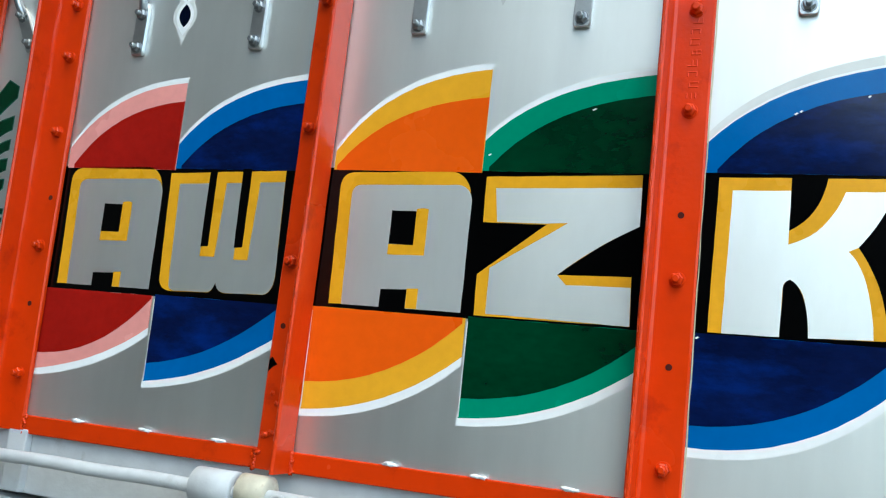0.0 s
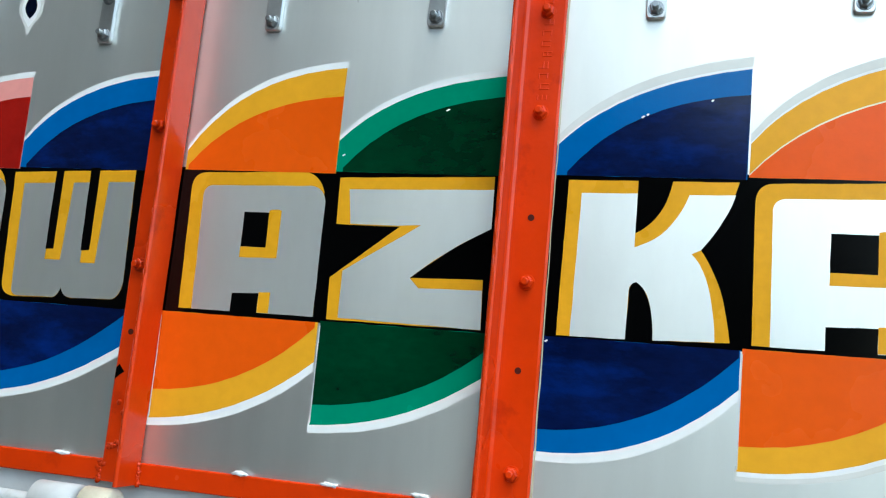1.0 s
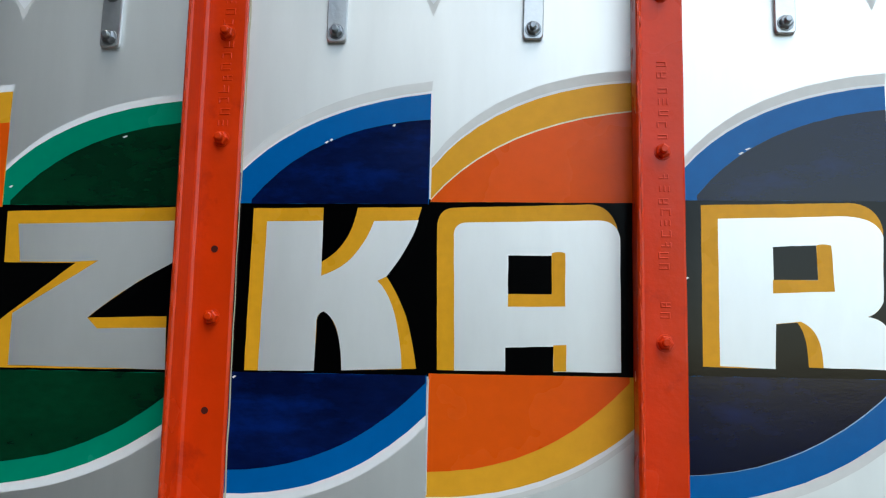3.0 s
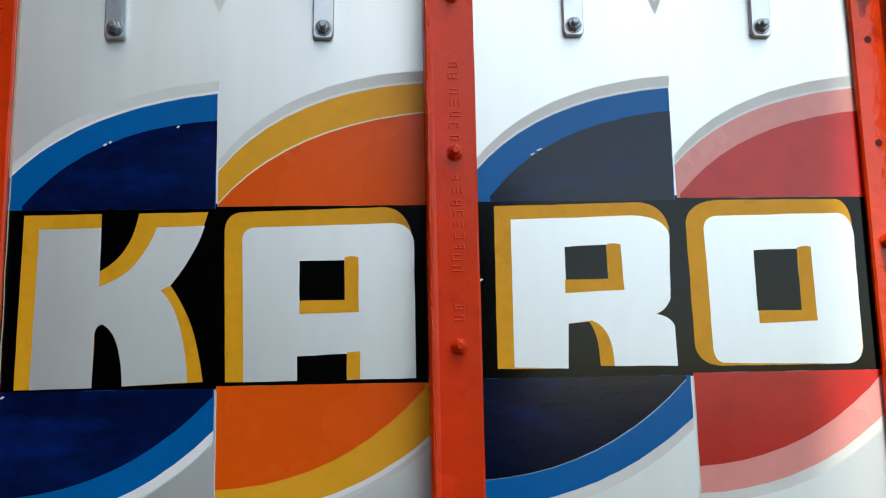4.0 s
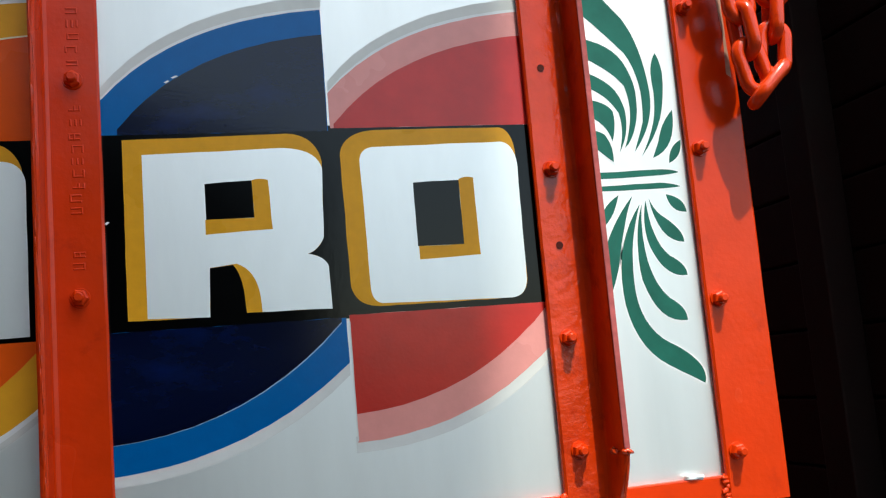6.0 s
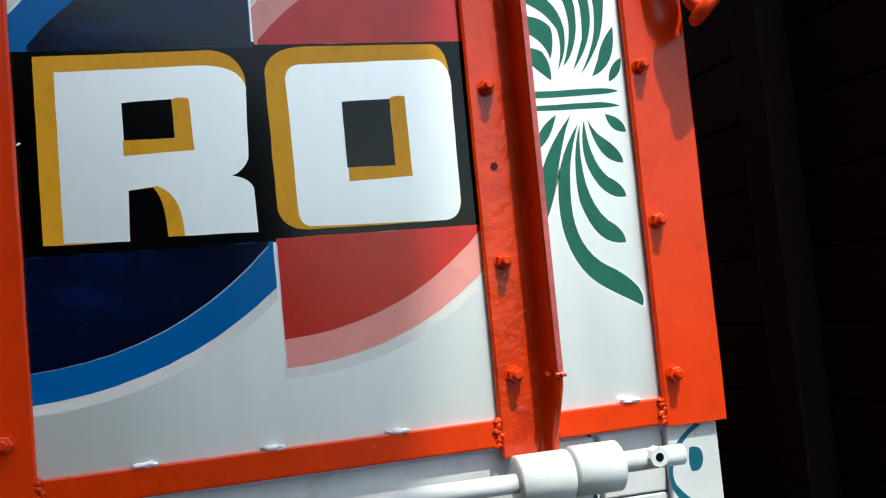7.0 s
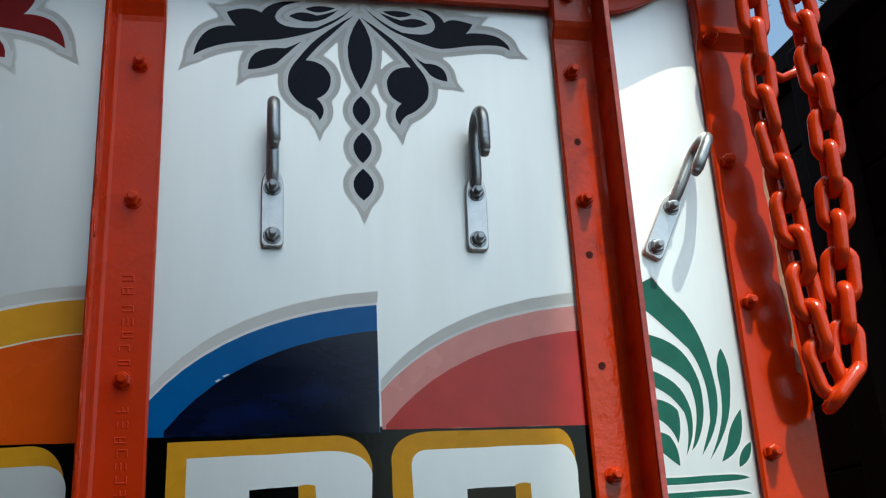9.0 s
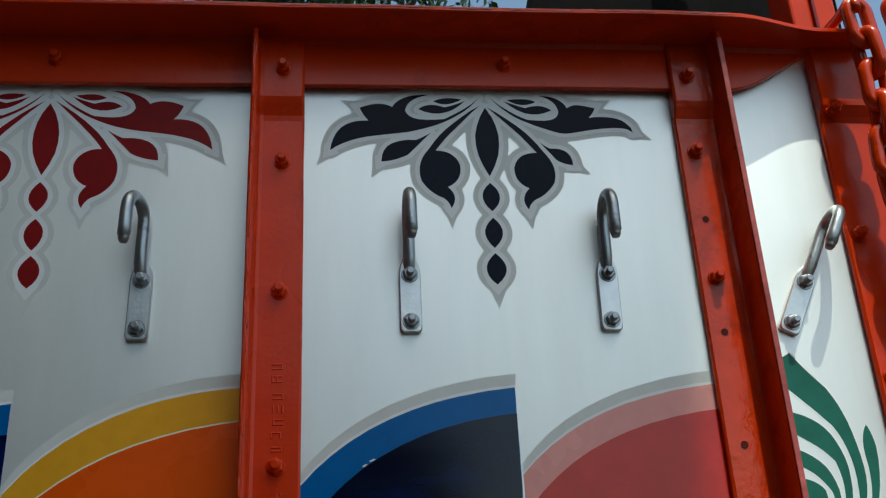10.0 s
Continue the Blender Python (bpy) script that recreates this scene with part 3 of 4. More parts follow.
def pendant(holder, cx, mat, words, shapes=petals, grey=GREY_HALO, white=WHITE_HALO, base=1.800):
    place = Matrix.Translation((drawn(cx * 1000) / 1000, 0, base))
    shared("grey_outline", grey, holder, place)
    shared("white_outline", white, holder, place)
    for p in shapes:
        film("petal", [p], 5, mat, holder, cx, base, label=words, wobble=0.6)


pendant(AW, -0.757, NAVY_MATT, "navy painted ornament petal", base=1.763)
pendant(AZ, -0.252, RED_MATT, "red painted ornament petal")
pendant(KA, 0.240, RED_MATT, "red painted ornament petal")
pendant(RO, 0.733, NAVY_MATT, "navy painted ornament petal", uneven, GREY_UNEVEN, WHITE_UNEVEN)

# feathered leaf painting on the narrow end sheets
FRONDS = ("M 1052 1751 L 1030 1740 L 1030 1722 Q 1060 1697 1084 1671 Q 1104 1640 1098 1592 L 1084 1557 Q 1112 1590 1110 1626 Q 1106 1680 1086 1711 Q 1068 1730 1052 1751 Z",
          "M 1030 1690 L 1030 1668 Q 1060 1656 1080 1633 Q 1090 1600 1073 1562 Q 1094 1580 1093 1626 Q 1088 1668 1055 1682 Z",
          "M 1030 1650 L 1030 1634 Q 1058 1624 1070 1602 Q 1075 1580 1066 1557 Q 1080 1577 1078 1604 Q 1072 1640 1030 1650 Z",
          "M 1030 1618 L 1030 1600 Q 1054 1592 1059 1570 Q 1066 1587 1063 1604 Q 1056 1616 1030 1618 Z",
          "M 1030 1584 L 1030 1570 Q 1042 1560 1058 1547 Q 1060 1565 1051 1578 Q 1044 1583 1030 1584 Z",
          "M 1122 1671 Q 1111 1658 1115 1626 Q 1116 1590 1092 1552 Q 1128 1590 1128 1648 Q 1127 1662 1122 1671 Z",
          "M 1135 1605 Q 1118 1588 1114 1569 L 1105 1550 Q 1136 1560 1135 1605 Z",
          "M 1141 1570 Q 1124 1562 1124 1544 Q 1141 1550 1141 1570 Z",
          "M 1022 1535 L 1112 1537 Q 1126 1537 1134 1533 Q 1120 1529 1022 1528 Z",
          "M 1022 1520 L 1110 1522 Q 1124 1521 1134 1517 Q 1120 1514 1022 1515 Z",
          "M 1115 1509 Q 1118 1488 1138 1488 Q 1138 1504 1115 1509 Z",
          "M 1094 1506 Q 1100 1456 1131 1455 Q 1132 1469 1106 1486 Q 1098 1494 1094 1506 Z",
          "M 1090 1503 Q 1080 1470 1092 1445 Q 1106 1416 1130 1418 Q 1131 1430 1111 1441 Q 1092 1458 1090 1503 Z",
          "M 1085 1499 Q 1070 1460 1076 1415 Q 1090 1366 1124 1369 Q 1124 1384 1106 1394 Q 1074 1424 1085 1499 Z",
          "M 1083 1499 Q 1050 1460 1052 1404 Q 1056 1346 1096 1322 L 1136 1300 Q 1142 1314 1124 1330 Q 1112 1340 1100 1346 Q 1066 1366 1066 1415 Q 1066 1460 1083 1499 Z",
          "M 1075 1509 Q 1040 1470 1034 1440 L 1036 1397 Q 1052 1430 1056 1455 Q 1064 1485 1075 1509 Z",
          "M 1059 1510 Q 1034 1496 1030 1470 Q 1050 1480 1059 1510 Z")
for holder, mirror, mat, halo_mat, words in ((panels[5], 1, LEAF_GREEN, WHITE_LINE, "green painted feather leaf"),
                                             (panels[0], -1, GREEN, LEAF_GREEN, "dark green painted feather leaf")):
    loops = [[(x * mirror, z) for x, z in trace(p, 8)] for p in FRONDS]
    for p in loops:
        leaf = film("painted_leaf", [p], 3, mat, holder, (-0.0045 if mirror > 0 else -0.045), (-0.002 if mirror > 0 else -0.035), label=words)
        film("pale_edge", [grown(p, 1.6)], 2, halo_mat, leaf, (-0.0045 if mirror > 0 else -0.045), (-0.002 if mirror > 0 else -0.035))

# cream primer showing along the post edges
for holder, x, w in ((KA, 22, 2), (AW, -957, 2.5)):
    film("primer_edge", [f"M {x} 1197 L {x + w} 1197 L {x + w - 1} 1500 L {x + w} 1800 L {x + w - 0.5} 2070 L {x} 2070 Z"], 7, PRIMER, holder, label="cream primer edge", wobble=0.8)

def rail_top(x):
    """Height of the bottom rail's upper edge, which falls slightly towards the far end."""
    return 1.1845 + 0.0074 * (x + 0.97)


# tack welds along the foot of the sheets, painted over in white
for holder, places in ((AW, (-0.858, -0.735, -0.609)), (AZ, (-0.345, -0.225, -0.11)), (RO, (0.614, 0.730, 0.851)), (panels[5], (1.10,))):
    for i, x in enumerate(places):
        bm = bmesh.new()
        add_lump(bm, x, -0.006, rail_top(x) + 0.0015, 0.009, 0.0035, 0.0028, i + x * 9, 0.9)
        add_lump(bm, x + 0.008, -0.006, rail_top(x) + 0.001, 0.006, 0.003, 0.0022, i + x * 5, 0.9)
        part("tack_weld", bm, WHITE_LINE, holder, "white painted tack weld", True)

# ---------------------------------------------------------------- angle-iron posts
bm = bmesh.new()
add_prism(bm, 20, 0.0096, 0.0092, 0, -0.0014)
add_prism(bm, 6, 0.0082, 0.0080, -0.0014, -0.0078, turn=0.4)
add_prism(bm, 6, 0.0080, 0.0064, -0.0078, -0.0090, turn=0.4)
add_prism(bm, 12, 0.0048, 0.0046, -0.0090, -0.0150)
add_prism(bm, 12, 0.0046, 0.0034, -0.0150, -0.0160)
BOLT = bpy.data.meshes.new("bolt")
bmesh.ops.recalc_face_normals(bm, faces=bm.faces)
bm.to_mesh(BOLT)
bm.free()
BOLT.materials.append(VERMILION)
bm = bmesh.new()
add_prism(bm, 14, 0.0040, 0.0040, 0.0, -0.0004)
BORE = bpy.data.meshes.new("bolt_hole")
bmesh.ops.recalc_face_normals(bm, faces=bm.faces)
bm.to_mesh(BORE)
bm.free()
BORE.materials.append(DARK_HOLE)


MARKS = ((0, 1, 2), (0, 2, 3), (1, 2, 3), (0, 1, 3), (0, 3, 4), (2, 3, 4), (0, 1, 2, 4))


def angle_post(x0, x1, fin, bolts, holes, mat, label, fin_depth=0.050, z0=1.160, z1=2.140, fin_top=2.130, foot=False, marks=(), lean=(0.0, 0.0)):
    """An angle iron: a flat flange on the sheet from x0 to x1 and a fin standing out at its left (-1), right (1) or no side (0)."""
    post = thing("tailgate_post", label, "truck post", "tailgate posts")
    t, f0, back = 0.0065, 0.0098, -0.0032
    bm = bmesh.new()
    rings = []
    zs = [z0 + (z1 - z0) * i / 150 for i in range(151)]
    for z in zs:
        lift = 0.0115 * smooth_step(2.030, 2.058, z)
        d = fin_depth if z < fin_top else f0 + 0.0005
        shift = 0.0
        if foot:
            d = fin_depth - 0.024 * (1 - smooth_step(1.163, 1.240, z))
            shift = 0.003 * (1 - smooth_step(1.170, 1.240, z))
        face = -f0 - lift
        wob = lambda k: 0.0006 * noise.noise(Vector((x0 * 9 + k * 5.3, 0, z * 16)))  # noqa: E731
        r = 0.0022
        if fin == 0:
            pts = [(x0, back), (x0, face + r), (x0 + r, face), (x1 - r, face), (x1, face + r), (x1, back)]
        else:
            a, b = (x0, x1) if fin < 0 else (x1, x0)
            s = 1 if fin < 0 else -1
            d = max(d, -face + 0.001)
            pts = [(a + s * shift, back), (a + s * shift, -d + r), (a + s * (shift + r), -d), (a + s * (shift + t - r), -d), (a + s * (shift + t), -d + r),
                   (a + s * (shift + t), face - min(0.005, d + face - 0.0005)), (a + s * (shift + t + 0.0015), face - min(0.0015, d + face - 0.0007)), (a + s * (shift + t + 0.005), face),
                   (b - s * r, face), (b, face + r), (b, back)]
        rings.append([bm.verts.new((x + wob(i), y + 0.6 * wob(i + 20), z)) for i, (x, y) in enumerate(pts)])
    for r, s in zip(rings, rings[1:]):
        for i in range(len(r)):
            j = (i + 1) % len(r)
            bm.faces.new((r[i], r[j], s[j], s[i]))
    bm.faces.new(rings[0])
    bm.faces.new(rings[-1])
    off = lambda z: lean[0] + (lean[1] - lean[0]) * (z1 - z) / (z1 - z0)  # noqa: E731
    for v in bm.verts:
        v.co.x += off(v.co.z)
    iron = part("angle_iron", bm, mat, post, smooth=False)
    for x, z in bolts:
        lift = 0.0115 * smooth_step(2.030, 2.058, z)
        shared("bolt", BOLT, post, Matrix.Translation((x + off(z), -f0 - lift, z)) @ Matrix.Rotation(z * 37, 4, "Y"))
    for x, z in holes:
        shared("bolt_hole", BORE, post, Matrix.Translation((x + off(z), -f0 - 0.0003, z)))
    for x, z, w, h in marks:
        bm = bmesh.new()
        strokes = MARKS[int(z * 7919) % len(MARKS)]
        bars = [(-w / 2, w / 2, -h / 2, -h / 2 + 0.0017), (-w / 2, w / 2, h / 2 - 0.0017, h / 2), (-w / 2, -w / 2 + 0.0018, -h / 2, h / 2), (w / 2 - 0.0018, w / 2, -h / 2, h / 2), (-0.0009, 0.0009, -h / 2, h / 2)]
        for u, (a, b, c, d) in enumerate(bars):
            if u in strokes:
                add_box(bm, x + a, x + b, -f0 - 0.0008 - 0.00003 * u, -f0 + 0.001, z + c, z + d, 0.0005, 2)
        part("embossed_mark", bm, mat, iron)
    return post


RED_LABEL = "vermilion-painted angle iron post bolted to the tailgate sheets"
angle_post(-1.024, -0.957, -1, [(-0.978, z) for z in (1.835, 1.749, 1.626, 1.444, 1.246)], [(-0.972, 1.520), (-0.980, 1.353)], VERMILION, RED_LABEL)
second_post = angle_post(-0.528, -0.474, 1, [(-0.512, z) for z in (2.0, 1.82, 1.633, 1.443)], [(-0.512, 1.354)], VERMILION, RED_LABEL, lean=(-0.003, -0.014))
random.seed(4)
rolled = [(0.001 + random.uniform(-.002, .002), 1.674 + 0.0135 * i, 0.012, random.choice((0.0065, 0.0075, 0.0085))) for i in range(17) if i not in (8, 15)]
third_post = angle_post(-0.035, 0.022, -1, [(0.0, z) for z in (1.98, 1.782, 1.655, 1.450, 1.230)], [(-0.001, 1.527), (-0.002, 1.347)], VERMILION,
           "vermilion-painted angle iron post with faint rolled-in marks", marks=rolled)
rolled = [(0.500 + random.uniform(-.002, .002), z, 0.011, random.choice((0.0055, 0.0065, 0.0075))) for z in
          (1.459, 1.470, 1.512, 1.524, 1.536, 1.548, 1.560, 1.572, 1.584, 1.598, 1.612, 1.657, 1.671, 1.684, 1.697, 1.710, 1.728, 1.741)]
fourth_post = angle_post(0.466, 0.523, -1, [(0.499, z) for z in (2.092, 1.977, 1.823, 1.640, 1.429, 1.231)], [], VERMILION,
           "vermilion-painted angle iron post with faint rolled-in marks", marks=rolled)
old_post = angle_post(0.957, 1.012, 1, [(0.976, z) for z in (2.088, 1.992, 1.834, 1.537, 1.357, 1.242)], [(0.975, 1.905), (0.975, 1.771), (0.976, 1.649), (0.977, 1.455)], CHIPPED,
           "thickly overpainted vermilion angle iron post with chipped flange", fin_depth=0.056, foot=True)
random.seed(21)
bm = add_box(bmesh.new(), 1.0057, 1.0117, -0.0566, -0.0550, 1.243, 2.120, 0.0006, 2)
part("edge_wear", bm, WORN_RED, old_post, "dull worn paint along the flange edge")
bm = bmesh.new()
for i, (x, y, z) in enumerate(((1.0040, -0.0300, 1.240), (1.0035, -0.0330, 1.241), (1.0060, -0.0540, 1.240), (1.0100, -0.0560, 1.240), (1.0035, -0.040, 1.2395))):
    add_lump(bm, x, y, z, 0.0036, 0.0034, 0.0032, i * 5.1, 1.0, 2)
part("weld_bead", bm, CHIPPED, old_post, smooth=True)
edge_plate = angle_post(1.139, 1.211, 0, [(1.153, z) for z in (2.046, 1.886, 1.718, 1.555, 1.387, 1.224)], [], VERMILION,
           "vermilion-painted flat steel edge plate at the tailgate corner", z0=1.170, z1=2.150)
film("bare_strip", ["M 1197 1640 L 1203 1636 L 1202 1740 L 1204 1830 L 1203 1900 L 1203 2018 L 1196 2022 L 1195 1960 L 1199 1900 L 1195 1860 L 1198 1800 L 1195 1740 L 1199 1690 Z"], 3, RUBBED, edge_plate,
     label="rubbed pale primer strip", wobble=1.5, base=-0.0099)
angle_post(-1.215, -1.140, 0, [(-1.160, z) for z in (1.72, 1.55, 1.386, 1.223)], [], VERMILION,
           "vermilion-painted flat steel edge plate at the tailgate corner", z1=2.150)

random.seed(33)
for post, x, y in ((second_post, -0.4773, -0.0500), (third_post, -0.0318, -0.0500), (fourth_post, 0.4692, -0.0500)):
    bm = bmesh.new()
    for i in range(70):
        z = 1.19 + 0.93 * (i + random.random()) / 70
        dx = -0.003 - 0.011 * (2.14 - z) / 0.98 if post is second_post else 0.0
        add_lump(bm, x + dx + random.uniform(-0.0016, 0.0016), y + 0.0003, z, random.uniform(0.0008, 0.0014), 0.0006, random.uniform(0.005, 0.014), i * 2.3, 0.8, 1)
    tagged(part("edge_paint", bm, CHAIN_RED, post, "thick ragged paint along the flange edge", True), kind="stuff")
bm = bmesh.new()
for i in range(12):
    u = i / 11
    add_lump(bm, -0.534 + 0.034 * u, -0.0105, 1.204 + 0.012 * u + 0.002 * math.sin(i * 1.9), 0.0042, 0.0020, 0.0030, i * 4.3, 0.9, 2)
part("weld_bead", bm, VERMILION, second_post, smooth=True)
for i, (x, z) in enumerate(((-0.527, 1.262), (-0.519, 1.249), (-0.537, 1.182))):
    bm = bmesh.new()
    add_lump(bm, x, -0.0105, z, 0.0034, 0.0022, 0.0034, i * 2.9, 0.7, 2)
    part("spatter", bm, VERMILION, second_post, "blob of weld spatter under the paint", True)
film("paint_chip", ["M -528 1306 L -524 1311 L -516 1301 L -522 1297 L -528 1291 Z"], 2, BLACK, second_post, label="black chip in the paint", base=-0.0101)

# ---------------------------------------------------------------- rails
for x0, x1 in ((-1.138, -1.026), (-0.956, -0.544), (-0.487, -0.037), (0.024, 0.464), (0.525, 0.955), (1.014, 1.137)):
    rail = thing("bottom_rail", "vermilion-painted flat steel rail along the tailgate foot", "rail", "tailgate rails")
    bm = bmesh.new()
    add_box(bm, x0, x1, -0.0072, -0.0005, -0.028, 0, 0.002, 2)
    for v in bm.verts:
        v.co.z += rail_top(v.co.x)
    part("flat_bar", bm, VERMILION, rail)
    for x in (x0, x1):
        bm = bmesh.new()
        for i in range(6):
            add_lump(bm, x + 0.002 * math.sin(i * 2.3 + x * 50), -0.008, rail_top(x) - 0.026 + i * 0.0047, 0.0028 + 0.0018 * abs(math.sin(i * 1.9 + x * 31)), 0.0022, 0.0036, i * 3.7 + x * 17, 1.1, 2)
        part("weld_bead", bm, VERMILION, rail, smooth=True)

top = thing("top_rail", "vermilion-painted angle iron top rail overhanging the tailgate", "rail", "tailgate rails")
bm = bmesh.new()
rings, worn = [], []
for i in range(141):
    x = -1.215 + 2.42 * i / 140
    low = 2.072 + 0.004 * smooth_step(-1, 1, x) + 0.0008 * noise.noise(Vector((x * 12, 0, 3)))
    if x > 1.030:
        low += 0.062 * smooth_step(1.030, 1.175, x)
    dip = 0.0012 * noise.noise(Vector((x * 6, 4, 0))) - 0.002 * smooth_step(0.9, 1.2, x)
    front = -0.080 + 0.024 * smooth_step(1.02, 1.14, x) + 0.0012 * noise.noise(Vector((x * 9, 2, 0)))
    worn.append((x, front, dip))
    rings.append([bm.verts.new((x, y, z)) for y, z in ((-0.0065, low), (-0.0130, low), (-0.0138, low + 0.001), (-0.0138, 2.130 + dip), (-0.0160, 2.1360 + dip),
                                                      (front + 0.001, 2.1335 + dip), (front, 2.1340 + dip), (front, 2.1385 + dip), (front + 0.0015, 2.1400 + dip), (-0.0065, 2.1495 + dip))])
for r, s in zip(rings, rings[1:]):
    for i in range(len(r)):
        j = (i + 1) % len(r)
        bm.faces.new((r[i], r[j], s[j], s[i]))
bm.faces.new(rings[0])
bm.faces.new(rings[-1])
part("angle_iron", bm, VERMILION, top)
bm = bmesh.new()
random.seed(9)
for (x, front, dip), (x2, front2, dip2) in zip(worn, worn[1:]):
    if x2 < 1.02 and random.random() < 0.8:
        a, b = random.uniform(0.0003, 0.0018), random.uniform(0.0030, 0.0044)
        add_lump(bm, (x + x2) / 2, (front + front2) / 2 + 0.0001, 2.1364 + (dip + dip2) / 2, 0.0105, 0.0005, min(b - a, 0.0022) / 2, x * 40, 0.6, 2)
tagged(part("edge_wear", bm, WORN_RED, top, "dull worn paint along the lip", True), kind="stuff")
for x in (-0.75, -0.25, 0.245, 0.757):
    shared("bolt", BOLT, top, Matrix.Translation((x, -0.0138, 2.105)) @ Matrix.Rotation(x * 3, 4, "Y"))

# ---------------------------------------------------------------- rope hooks
def rope_hook():
    hook = thing("rope_hook", "silver-painted steel rope hook bolted to the sheet", "hook", "rope hooks")
    outline = trace("M -6 44 L -9 36 Q -10.5 30 -10.5 22 L -10.5 -32 Q -10 -38 -6 -38 L 6 -38 Q 10 -38 10.5 -32 L 10.5 22 Q 10.5 30 9 36 L 6 44 Z", 5)
    bm = bmesh.new()
    front = [bm.verts.new((x / 1000, -0.0068, z / 1000)) for x, z in outline]
    rim = [bm.verts.new((x * 1.12 / 1000, -0.0050, z * 1.03 / 1000)) for x, z in outline]
    back = [bm.verts.new((x * 1.12 / 1000, -0.0006, z * 1.03 / 1000)) for x, z in outline]
    k = len(outline)
    for a, b in ((front, rim), (rim, back)):
        for i in range(k):
            bm.faces.new((a[i], a[(i + 1) % k], b[(i + 1) % k], b[i]))
    bm.faces.new(front)
    bm.faces.new(back)
    part("plate", bm, PLATE_PAINT, hook, "bright aluminium-painted plate")
    pts, rad = [], []
    for z, y, r in ((0.028, -0.0045, 0.0050), (0.036, -0.0060, 0.0065), (0.046, -0.0085, 0.0068), (0.060, -0.0095, 0.0066), (0.080, -0.0095, 0.0066)):
        pts.append((0, y, z)), rad.append(r)
    for i in range(1, 13):
        a = math.pi * i / 12
        pts.append((0, -0.0095 - 0.0215 * (1 - math.cos(a)), 0.088 + 0.0215 * math.sin(a))), rad.append(0.0066)
    pts += [(0, -0.0525, 0.070), (0, -0.0525, 0.0585), (0, -0.0525, 0.0575), (0, -0.0525, 0.054), (0, -0.0525, 0.050)]
    rad += [0.0068, 0.0068, 0.0058, 0.0058, 0.0040]
    part("hook_bar", add_tube(bmesh.new(), pts, rad, 16), STEEL, hook, smooth=True)
    for z in (0.026, -0.027):
        bm = bmesh.new()
        add_prism(bm, 20, 0.0095, 0.0090, -0.0066, -0.0080, 0, z)
        add_prism(bm, 6, 0.0078, 0.0076, -0.0080, -0.0125, 0, z, 0.3 + z * 20)
        add_prism(bm, 6, 0.0076, 0.0062, -0.0125, -0.0135, 0, z, 0.3 + z * 20)
        add_prism(bm, 12, 0.0042, 0.0040, -0.0135, -0.0205, 0, z)
        add_prism(bm, 12, 0.0040, 0.0030, -0.0205, -0.0212, 0, z)
        part("nut", bm, STEEL, hook)
    return hook


first = rope_hook()
first.matrix_basis = pose(0.637, 0, 1.816)
for x, z, tilt in ((0.854, 1.815, 1), (0.128, 1.811, 0), (0.356, 1.812, 1), (-0.373, 1.806, 0), (-0.144, 1.807, 1), (-0.850, 1.790, 1), (-0.635, 1.793, 1)):
    hook = copy_thing(first, pose(x, 0, z, 0, tilt, 0))
    if x == 0.356:  # bar bent sideways
        for piece in hook.children:
            if piece.name.startswith("hook_bar"):
                piece.matrix_basis = pose(0, 0, 0, 0, 0, -13)
for x, z, tilt in ((1.067, 1.806, 27), (-1.085, 1.800, -27)):
    tagged(copy_thing(first, pose(x, 0, z, 0, tilt, 0)), "silver-painted steel rope hook set aslant on the end sheet")

# ---------------------------------------------------------------- safety chain on the corner
chain = thing("safety_chain", "vermilion-painted heavy steel link chain looped down the corner", "chain")
HALF_L, HALF_W, ROD = 0.0145, 0.0130, 0.0078
oval = []
for i in range(12):
    a = math.pi * i / 11
    oval.append((HALF_W * math.cos(a), 0, HALF_L + HALF_W * math.sin(a)))
for i in range(12):
    a = math.pi + math.pi * i / 11
    oval.append((HALF_W * math.cos(a), 0, -HALF_L + HALF_W * math.sin(a)))
bm = add_tube(bmesh.new(), oval, ROD, 12, closed=True)
LINK = bpy.data.meshes.new("chain_link")
bmesh.ops.recalc_face_normals(bm, faces=bm.faces)
bm.to_mesh(LINK)
bm.free()
LINK.materials.append(CHAIN_RED)
LINK.shade_smooth()
RUN = [Vector(p) for p in ((1.174, -0.078, 2.150), (1.180, -0.074, 2.06), (1.178, -0.062, 1.93), (1.190, -0.057, 1.84), (1.194, -0.054, 1.75), (1.200, -0.052, 1.67),
                           (1.207, -0.052, 1.622), (1.217, -0.052, 1.606), (1.228, -0.052, 1.622), (1.237, -0.052, 1.68), (1.245, -0.054, 1.76), (1.252, -0.057, 1.84), (1.256, -0.060, 1.94), (1.250, -0.062, 2.06), (1.240, -0.062, 2.17))]
lengths = [0.0]
for a, b in zip(RUN, RUN[1:]):
    lengths.append(lengths[-1] + (b - a).length)


def along(s):
    for i in range(len(RUN) - 1):
        if s <= lengths[i + 1] or i == len(RUN) - 2:
            u = (s - lengths[i]) / (lengths[i + 1] - lengths[i])
            return RUN[i].lerp(RUN[i + 1], u)


pitch = 2 * (HALF_L + HALF_W - ROD) + 0.001
count = int(lengths[-1] / pitch)
